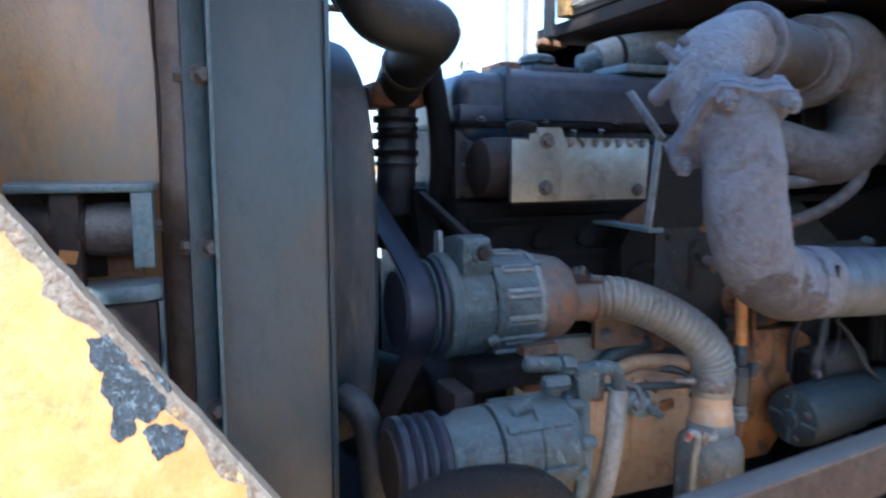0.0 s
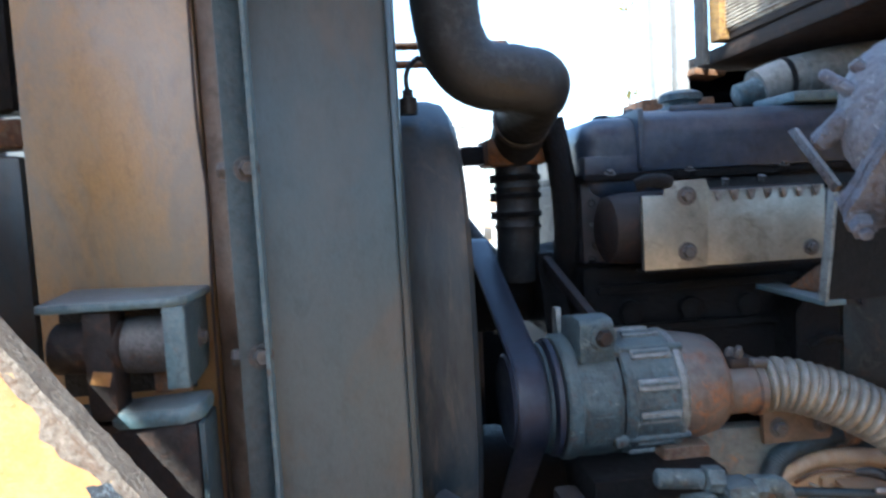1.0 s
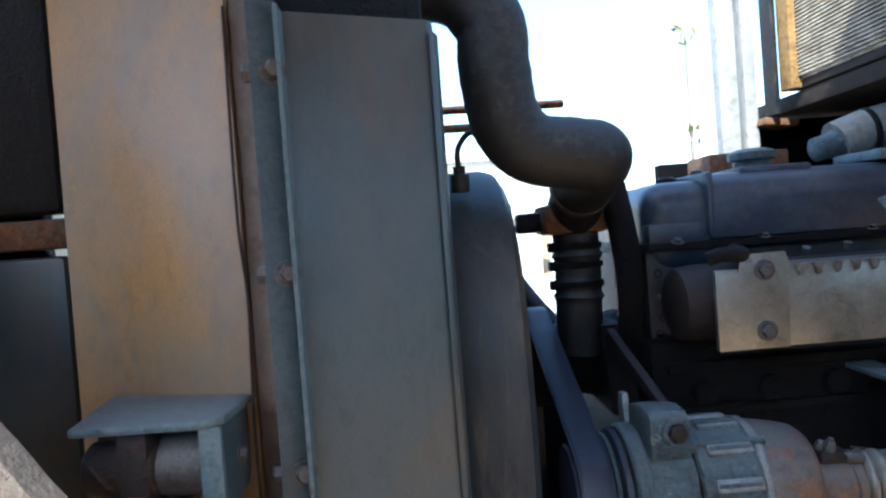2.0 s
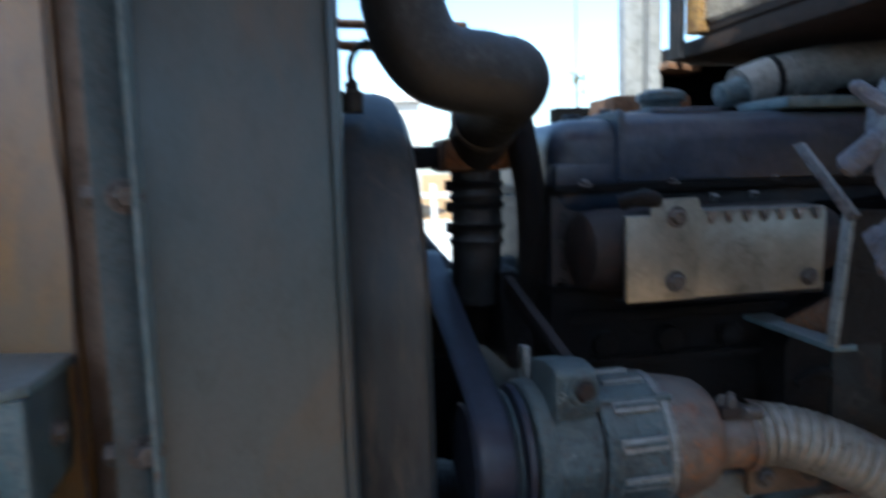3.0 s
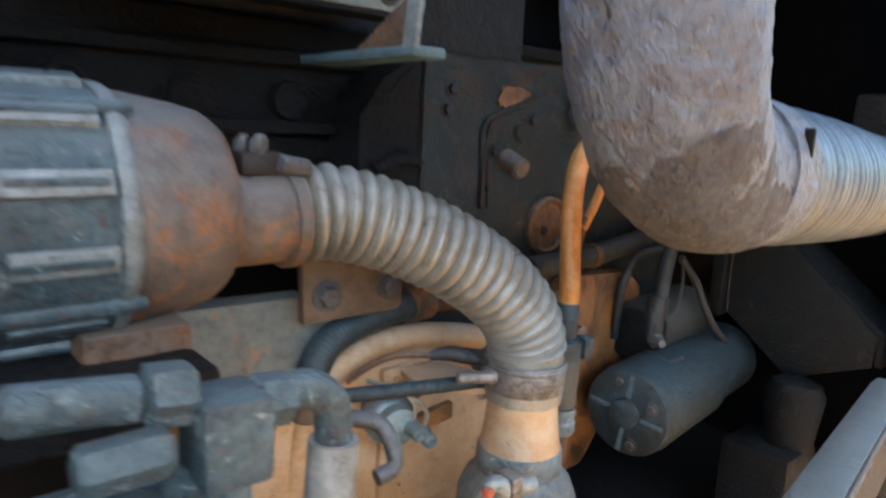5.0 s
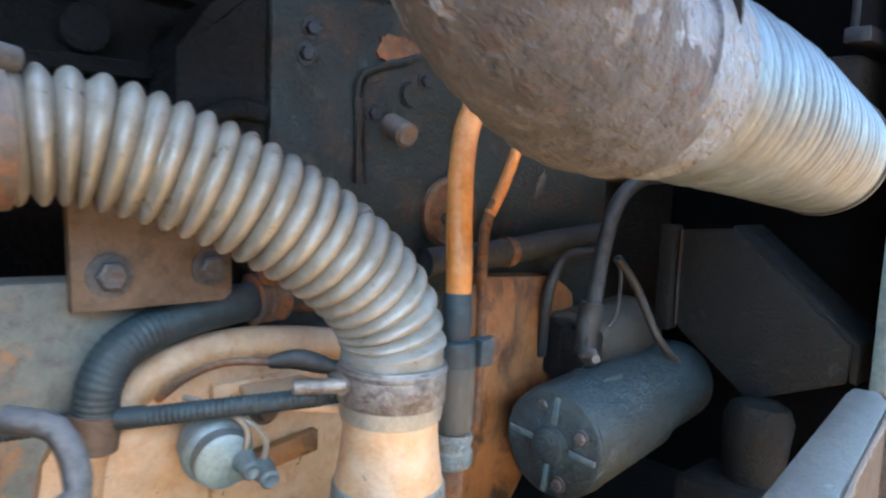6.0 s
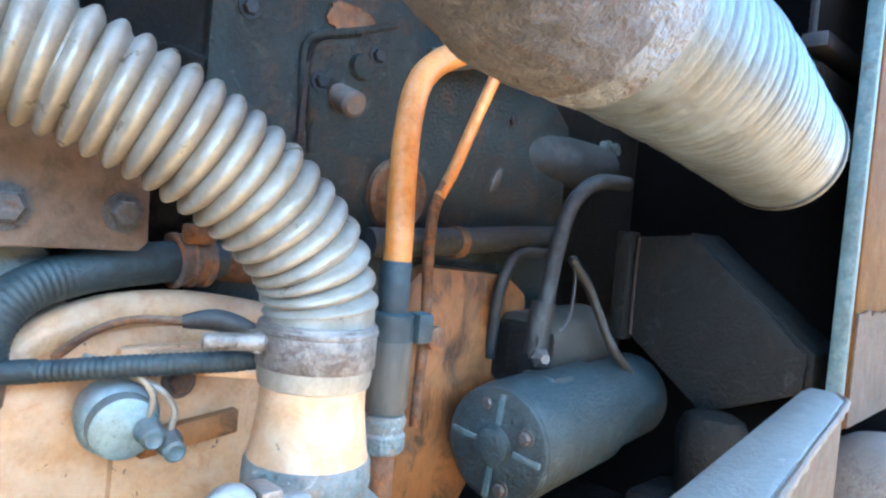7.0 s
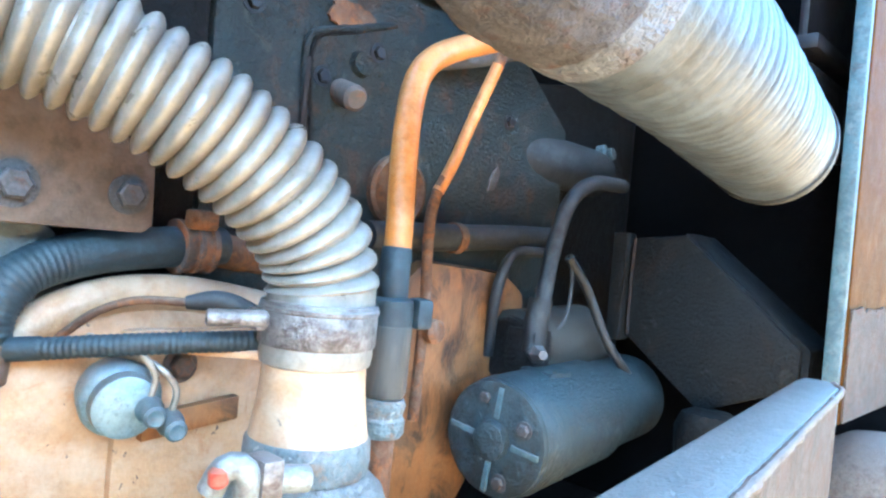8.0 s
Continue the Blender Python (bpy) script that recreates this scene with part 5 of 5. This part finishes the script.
def pump_housing():
    top = thing("gear_housing", "peach painted arched gear housing with rust streaks", "gear housing")
    poly = [(0.06, 0.96), (0.06, 1.12)]
    for i in range(13):
        a = math.pi - math.pi * i / 12
        poly.append((0.275 + 0.125 * math.cos(a), 1.12 + 0.09 * math.sin(a) ** 0.8))
    poly += [(0.42, 1.12), (0.42, 0.96)]
    part("case", slab(poly, "y", 0.03, 0.14, 0.012), M_HOUSING, top)
    part("arch_flange", tube([(0.178, 0.0365, 1.09), (0.184, 0.0365, 1.15), (0.212, 0.0365, 1.186), (0.25, 0.0365, 1.204), (0.3, 0.036, 1.208), (0.36, 0.036, 1.2), (0.4, 0.0365, 1.19)], 0.013, 0.006, 16), M_HOUSING, top, "rounded arch rim")
    part("side_case", slab([(0.03, 1.1), (0.03, 1.268), (0.19, 1.264), (0.225, 1.245), (0.215, 1.2), (0.165, 1.15), (0.15, 1.1)], "y", 0.038, 0.07, 0.008), M_PALE, top, "pale grey-green side casing")
    part("boss", box(0.262, 0.36, 0.023, 0.04, 1.03, 1.185, 0.0055), M_HOUSING, top, "peach cast boss")
    bolt((0.302, 0.0225, 1.16), (0, -1, 0), 0.0085, top, M_TAN)
    part("shelf", slab([(0.272, -0.02), (0.33, -0.075), (0.35, -0.05), (0.33, 0.02), (0.28, 0.02)], "z", 1.177, 1.183, 0.002), M_HOUSING, top, "flat peach tab")
    part("cross_bar", slab([(0.276, 1.112), (0.345, 1.12), (0.345, 1.137), (0.276, 1.129)], "y", 0.013, 0.0225, 0.0015), M_STREAK, top, "rusty cross bar")
    sw = thing("pressure_switch", "round zinc pressure switch with two terminals", "switch")
    w = Vector((-0.15, -0.98, -0.12)).normalized()
    o = Vector((0.26, 0.03, 1.149))
    part("body", spin(o, w, [(0, 0.017), (0.012, 0.017), (0.014, 0.0235), (0.03, 0.0245), (0.034, 0.023), (0.036, 0.02), (0.037, 0.0205), (0.046, 0.0195), (0.048, 0.016)], 40), M_SENSOR, sw)
    for dx, dz in ((0.006, -0.006), (0.02, -0.016)):
        p = o + Vector((dx, -0.045, dz))
        tr = part("terminal", spin(p, w, [(0, 0.0085), (0.006, 0.0085), (0.008, 0.007), (0.018, 0.0068), (0.02, 0.005), (0.0185, 0.0025)], 18), M_TEAL, sw, "blue-grey terminal")
        part("wire", tube([p + w * 0.004 + Vector((0, 0, 0.006)), p + Vector((0.0, -0.006, 0.022)), p + Vector((-0.012, 0.0, 0.036)), p + Vector((-0.028, 0.03, 0.04))], 0.0022, 0.003, 10), M_BELLOWS, tr, "pale wire")
    mb = thing("mounting_plate", "brown-grey mounting plate with two bolts", "bracket")
    part("plate", slab([(0.167, 1.249), (0.262, 1.249), (0.268, 1.254), (0.266, 1.31), (0.21, 1.36), (0.163, 1.37)], "y", 0.006, 0.016, 0.002), M_PLATE, mb)
    bolt((0.188, 0.006, 1.271), (0, -1, 0), 0.0095, mb)
    bolt((0.251, 0.006, 1.272), (0, -1, 0), 0.0085, mb)
    ch = thing("coolant_hose", "black coolant hose with a rusty band clamp", "hose")
    part("hose", tube([(0.335, 0.042, 1.243), (0.29, 0.036, 1.24), (0.24, 0.033, 1.233), (0.205, 0.03, 1.22), (0.189, 0.027, 1.2), (0.185, 0.027, 1.178)], 0.0145, 0.0008, 24, lambda s, L: 0.0143 + 0.0003 * math.cos(s * 1500) * max(0, min(1, (s - 0.1) / 0.02))), M_HOSE, ch)
    cm = part("clamp", spin((0.297, 0.0385, 1.241), (1, 0.1, 0.05), [(0, 0.015), (0.001, 0.0195), (0.004, 0.0195), (0.005, 0.0175), (0.010, 0.0175), (0.011, 0.0195), (0.015, 0.0195), (0.016, 0.0175), (0.021, 0.0175), (0.022, 0.02), (0.026, 0.02), (0.027, 0.015)], 32), M_TAN, ch, "rusty ridged band clamp")
    part("clamp_ear", box(0.299, 0.32, 0.018, 0.03, 1.254, 1.268, 0.003), M_RUSTY, cm)
    part("hose_tail", rod((0.1855, 0.027, 1.18), (0.183, 0.027, 1.155), 0.0158, 20), M_PLATE, ch, "dusty brown hose tail")
    part("stub", rod((0.318, 0.041, 1.242), (0.38, 0.05, 1.235), 0.013, 20), M_RUSTY, ch)
    lo = thing("wiring_loom", "thin ribbed black wiring loom along the housing", "cable")
    part("conduit", tube([(0.12, 0.04, 1.176), (0.17, 0.034, 1.174), (0.2, 0.015, 1.176), (0.25, -0.02, 1.183), (0.31, -0.05, 1.188), (0.36, -0.055, 1.188)], 0.0068, 0.0006, 14, lambda s, L: 0.0067 + 0.0003 * math.cos(s * 1650)), M_HOSE, lo)
    part("tape_wrap", tube([(0.196, 0.018, 1.1757), (0.21, 0.0085, 1.1775)], 0.0074, 0.003, 14), M_HOSE, lo)
    cn = thing("wire_connector", "black crimp connector on a brown wire", "connector")
    part("crimp", tube([(0.283, -0.018, 1.208), (0.3, -0.03, 1.21), (0.322, -0.045, 1.203)], 0.0062, 0.003, 14, lambda s, L: 0.0042 + 0.003 * math.sin(math.pi * s / L)), M_RUBBER, cn)
    part("wire", tube([(0.225, 0.028, 1.18), (0.24, 0.012, 1.198), (0.26, 0.0, 1.207), (0.285, -0.018, 1.208)], 0.0028, 0.004, 10), M_RUSTY, cn)


def starter():
    top = thing("starter_motor", "blue-grey cylindrical starter motor with flat end cap", "starter motor")
    c = Vector((0.572, -0.045, 1.09))
    w = Vector((0.985, 0.1, 0.03)).normalized()
    part("body", spin(c, w, [(0, 0.05), (0.002, 0.054), (0.02, 0.056), (0.024, 0.0555), (0.16, 0.0555), (0.17, 0.05), (0.28, 0.05)], 48), M_MOTOR, top)
    ec = part("end_cap", spin(c - w * 0.004, w, [(0, 0.046), (0.002, 0.052), (0.006, 0.053)], 48), M_MOTOR, top, "flat end cap")
    part("bearing_boss", spin(c - w * 0.014, w, [(0, 0.012), (0.002, 0.0165), (0.011, 0.018)], 28), M_MOTOR, ec)
    for i in range(4):
        a = math.tau * i / 4 + 0.12
        bb = box(-0.006, 0.0, -0.0028, 0.0028, 0.02, 0.048, 0.001)
        bmesh.ops.transform(bb, matrix=Matrix.Translation(c) @ Matrix.Rotation(0.1, 4, "Z") @ Matrix.Rotation(a, 4, "X"), verts=bb.verts)
        part("cap_rib", bb, M_TEAL, ec, "pale scuffed rib")
    for a in (1.3, 4.4, 2.7):
        p = c + Vector((-0.004, math.cos(a) * 0.038, math.sin(a) * 0.038))
        bolt(p, (-1, -0.1, 0), 0.0055, ec, name="cap_bolt")
    part("solenoid", rod((0.655, 0.012, 1.158), (0.80, 0.022, 1.163), 0.042, 36, 0.006), M_BAFFLE, top, "dusty solenoid")
    part("solenoid_cap", rod((0.645, 0.012, 1.158), (0.656, 0.012, 1.158), 0.034, 28, 0.004), M_OIL, top)
    part("terminal_block", box(0.64, 0.672, -0.03, 0.01, 1.14, 1.185, 0.007), M_OIL, top)
    part("terminal_nut", spin((0.648, -0.025, 1.16), (-0.5, -0.8, 0.1), [(0, 0.01), (0.01, 0.01), (0.014, 0.006), (0.022, 0.005)], 6), M_BOLT, top)
    part("terminal_tab", box(0.63, 0.665, -0.06, -0.02, 1.135, 1.148, 0.004), M_MOTOR, top)
    cb = thing("battery_cable", "black battery cable arching to the starter terminal", "cable")
    part("cable", tube([(0.655, -0.02, 1.18), (0.658, -0.022, 1.215), (0.672, -0.02, 1.27), (0.70, -0.015, 1.318), (0.75, -0.01, 1.345), (0.83, 0.0, 1.352)], 0.0085, 0.006, 16), M_RUBBER, cb)
    part("boot", tube([(0.65, -0.02, 1.162), (0.653, -0.02, 1.19), (0.656, -0.021, 1.215)], 0.0125, 0.005, 16), M_RUBBER, cb, "rubber terminal boot")
    w1 = tagged(part("thin_wire", tube([(0.66, -0.01, 1.17), (0.7, -0.02, 1.19), (0.71, -0.02, 1.235), (0.7, -0.02, 1.262)], 0.002, 0.005, 8), M_RUBBER), "thin looping wire at the starter", "wire")
    w2 = tagged(part("starter_wire", tube([(0.7, -0.02, 1.26), (0.735, -0.025, 1.225), (0.76, -0.04, 1.17), (0.8, -0.05, 1.13)], 0.0052, 0.006, 10), M_RUBBER), "dusty wire sloping over the starter", "wire")
    w3 = tagged(part("fuel_line", tube([(0.64, 0.03, 1.15), (0.635, 0.02, 1.22), (0.66, 0.02, 1.258), (0.72, 0.02, 1.262)], 0.006, 0.006, 12), M_RUBBER), "dark fuel line behind the starter", "pipe")
    fh = thing("return_hose", "fat black return hose along the block", "hose")
    part("hose", tube([(0.46, 0.025, 1.262), (0.56, 0.02, 1.268), (0.66, 0.03, 1.275), (0.75, 0.04, 1.28)], 0.013, 0.01, 16), M_RUBBER, fh)
    part("clip", spin((0.56, 0.021, 1.268), (1, 0, 0), [(0, 0.015), (0.01, 0.015)], 20), M_RUSTY, fh)
    sh = thing("splash_shield", "grimy bent steel splash shield with painted shade behind the starter", "shield")
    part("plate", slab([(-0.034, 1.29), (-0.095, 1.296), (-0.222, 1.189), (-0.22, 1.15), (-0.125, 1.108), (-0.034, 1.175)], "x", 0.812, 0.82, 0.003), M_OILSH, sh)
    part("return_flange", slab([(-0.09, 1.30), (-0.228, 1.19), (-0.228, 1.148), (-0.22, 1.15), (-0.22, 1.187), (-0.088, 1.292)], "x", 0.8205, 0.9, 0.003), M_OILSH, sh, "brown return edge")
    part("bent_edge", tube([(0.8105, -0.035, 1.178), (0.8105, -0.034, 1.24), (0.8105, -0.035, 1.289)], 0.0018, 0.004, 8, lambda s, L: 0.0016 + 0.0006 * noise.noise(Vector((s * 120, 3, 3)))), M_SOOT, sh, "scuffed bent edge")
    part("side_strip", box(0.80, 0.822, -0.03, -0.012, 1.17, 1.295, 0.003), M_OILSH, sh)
    nb = thing("nose_casting", "dusty casting under the splash shield with shade painted in", "casting")
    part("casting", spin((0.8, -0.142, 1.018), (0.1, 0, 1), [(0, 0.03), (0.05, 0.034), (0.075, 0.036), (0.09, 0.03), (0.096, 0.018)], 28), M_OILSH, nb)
    part("foot", box(0.74, 0.83, -0.172, -0.082, 0.9, 1.028, 0.012), M_OIL, nb)
    pt = thing("transfer_pipe", "dark pipe stub high behind the duct", "pipe")
    part("pipe", tube([(0.62, 0.13, 1.36), (0.68, 0.085, 1.372), (0.76, 0.06, 1.372), (0.86, 0.06, 1.372)], 0.03, 0.01, 24), M_RUBBER, pt)
    part("bright_fitting", spin((0.86, 0.055, 1.395), (0.2, -1, 0.2), [(0, 0.014), (0.01, 0.014), (0.012, 0.008), (0.02, 0.008)], 16), M_ALU, pt, "shiny fitting")


exhaust_elbow()
bellows()
oil_pipe()
intake_hose()
pump_housing()
starter()


# ---- opening: sill, post and what stands at the edges ----
def opening():
    sl = thing("bay_sill", "grey painted folded sill along the bay opening", "sill")
    b = slab([(-0.55, -0.435), (0.29, -0.3165), (0.66, -0.264), (0.684, -0.263), (0.688, -0.28), (0.66, -0.294), (0.33, -0.343), (-0.55, -0.468)], "z", 1.174, 1.181, 0.0022)
    part("top_face", b, M_SILL, sl, "dusty grey-blue sill top")
    b = slab([(-0.55, -0.468), (0.33, -0.343), (0.66, -0.294), (0.688, -0.281), (0.688, -0.276), (0.66, -0.288), (0.33, -0.337), (-0.55, -0.462)], "z", 1.1, 1.174, 0.001)
    part("front_face", b, M_PEEL, sl, "rust-brown sill face")
    b = tube([(-0.55, -0.4695, 1.1775), (0.33, -0.3445, 1.1775), (0.5, -0.319, 1.1775), (0.66, -0.2955, 1.1775), (0.687, -0.283, 1.179)], 0.0022, 0.004, 8, lambda s, L: 0.0022 + 0.0034 * max(0, noise.noise(Vector((s * 55, 3, 1)))) * min(1, s / 0.9) + 0.0012 * noise.noise(Vector((s * 260, 3, 1))))
    part("chipped_edge", b, M_EDGE, sl, "pale chipped sill edge")
    po = thing("door_post", "teal-edged orange door post with peeling paint", "door post")
    part("edge", box(0.808, 0.8175, -0.257, -0.242, 1.122, 2.1, 0.003), M_TEAL, po, "worn teal post edge")
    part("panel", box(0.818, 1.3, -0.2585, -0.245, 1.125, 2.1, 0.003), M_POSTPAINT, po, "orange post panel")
    ring = []
    for i in range(40):
        t = i / 39
        ring.append((0.819 + 0.4 * t, 1.235 + 0.035 * noise.noise(Vector((t * 9, 2, 1))) + 0.012 * noise.noise(Vector((t * 40, 5, 1)))))
    part("peeled_patch", slab(ring + [(1.219, 1.127), (0.819, 1.127)], "y", -0.261, -0.259, 0), M_PEEL, po, "peeled rusty patch")
    part("cross_bar", box(0.8, 1.04, -0.215, -0.19, 1.485, 1.5, 0.003), M_ENGINE, po, "grey cross bar behind the duct")
    part("bracket_box", box(0.8, 1.0, -0.21, -0.16, 1.40, 1.474, 0.008), M_OIL, po)
    part("upper_panel", box(0.83, 1.03, -0.195, -0.185, 1.502, 1.7, 0.004), M_ENGINE, po, "dark blue-grey panel behind the duct")
    hb = thing("hub_cap", "pale dusty rounded fitting beside the sill", "fitting")
    part("body", spin((0.93, -0.3, 0.98), (0, 0, 1), [(0, 0.1), (0.07, 0.1), (0.1, 0.09), (0.12, 0.06), (0.125, 0.02)], 32), M_EDGE, hb)
    part("bolt", rod((0.845, -0.33, 1.085), (0.83, -0.345, 1.09), 0.006, 10), M_BOLT, hb)


def cooler_box():
    top = thing("condenser_box", "orange framed condenser with dirty fins hung over the bay", "condenser")
    co = part("core", box(0.338, 0.36, -0.02, 0.385, 1.892, 2.2, 0.002), M_MESH, top, "dirty pale condenser core")
    for i in range(46):
        z = 1.898 + i * 0.0065
        part("fin", box(0.332, 0.339, -0.02, 0.386, z, z + 0.0028, 0.0), M_MESH, co, smooth=False)
    part("frame_post", box(0.32, 0.36, 0.372, 0.412, 1.878, 2.2, 0.003), M_FRAME, top, "worn orange frame post")
    part("frame_rail", box(0.338, 0.6, -0.03, 0.4, 1.877, 1.891, 0.003), M_UNDER, top, "dark rusty bottom rail")
    part("base", box(0.342, 1.0, -0.02, 0.6, 1.846, 1.876, 0.006), M_UNDER, top, "rusty underside tray")
    # added black sheet where only darkness shows under the tray
    part("skirt", slab([(0.212, 1.72), (0.235, 1.775), (0.29, 1.812), (0.29, 1.8415), (1.0, 1.8415), (1.0, 1.72)], "y", 0.505, 0.52, 0.002), M_VOID, top, "added black sheet for the dark below the tray")
    part("post_foot", slab([(0.296, 1.826), (0.36, 1.82), (0.365, 1.83), (0.3, 1.839)], "y", 0.43, 0.5, 0.002), M_RUSTY, top, "rust-eaten post foot")
    part("dark_post", box(0.309, 0.3195, 0.41, 0.45, 1.84, 2.2, 0.003), M_ENGINE, top, "dark corner post")
    pl = thing("white_post", "chalky white double post beyond the engine", "post")
    part("post", box(0.236, 0.272, 0.47, 0.5, 1.3, 2.2, 0.004), M_POST, pl)
    part("post", box(0.279, 0.303, 0.46, 0.49, 1.3, 2.2, 0.004), M_POST, pl)
    part("foot", box(0.16, 0.3, 0.36, 0.46, 1.735, 1.772, 0.004), M_RUSTY, pl, "rusty orange foot bracket")


opening()
cooler_box()


def yard():
    for x, y, h, s in ((1.206, 3.0, 2.69, 1), (1.213, 3.0, 2.14, 2)):
        b = bmesh.new()
        rnd = random.Random(s)
        for i in range(14):
            p = Vector((x + rnd.uniform(-0.06, 0.06), y + rnd.uniform(-0.05, 0.05), h + rnd.uniform(-0.06, 0.06)))
            q = Euler((rnd.uniform(0, 6), rnd.uniform(0, 6), rnd.uniform(0, 6))).to_matrix()
            v = [b.verts.new(p + q @ Vector(c)) for c in ((-0.03, 0, 0), (0, 0.012, 0.004), (0.035, 0, 0), (0, -0.012, 0.004))]
            b.faces.new(v)
        t = thing("bare_sapling", "thin sapling with a few dry leaves in the yard", "tree", "saplings")
        part("stem", tube([(x + 0.02, y, 0), (x, y + 0.02, h * 0.5), (x, y, h)], 0.008, 0.1, 8, lambda s, L: 0.012 - 0.008 * s / L), M_RUSTY, t)
        part("crown", b, M_LEAF, t, smooth=False)
    hs = thing("far_building", "pale far building with a flat roof", "building")
    part("wall", box(-9, 4, 24, 32, 0, 4.2, 0.02), M_WHITE, hs)
    part("roof", box(-9.3, 4.3, 23.7, 32.3, 4.2, 4.5, 0.03), M_WHITE, hs)
    for i in range(6):
        part("window", box(-8 + i * 2, -7 + i * 2, 23.95, 24.0, 1.2, 2.6, 0.01), M_GREY, hs)
    fe = thing("yard_fence", "pale rail fence across the yard", "fence")
    for i in range(9):
        part("post", box(-6 + i * 1.5, -5.92 + i * 1.5, 9, 9.08, 0, 1.5, 0.01), M_WHITE, fe)
    for z in (0.6, 1.3):
        part("rail", box(-6, 6.1, 8.97, 9.0, z, z + 0.08, 0.01), M_WHITE, fe)


yard()
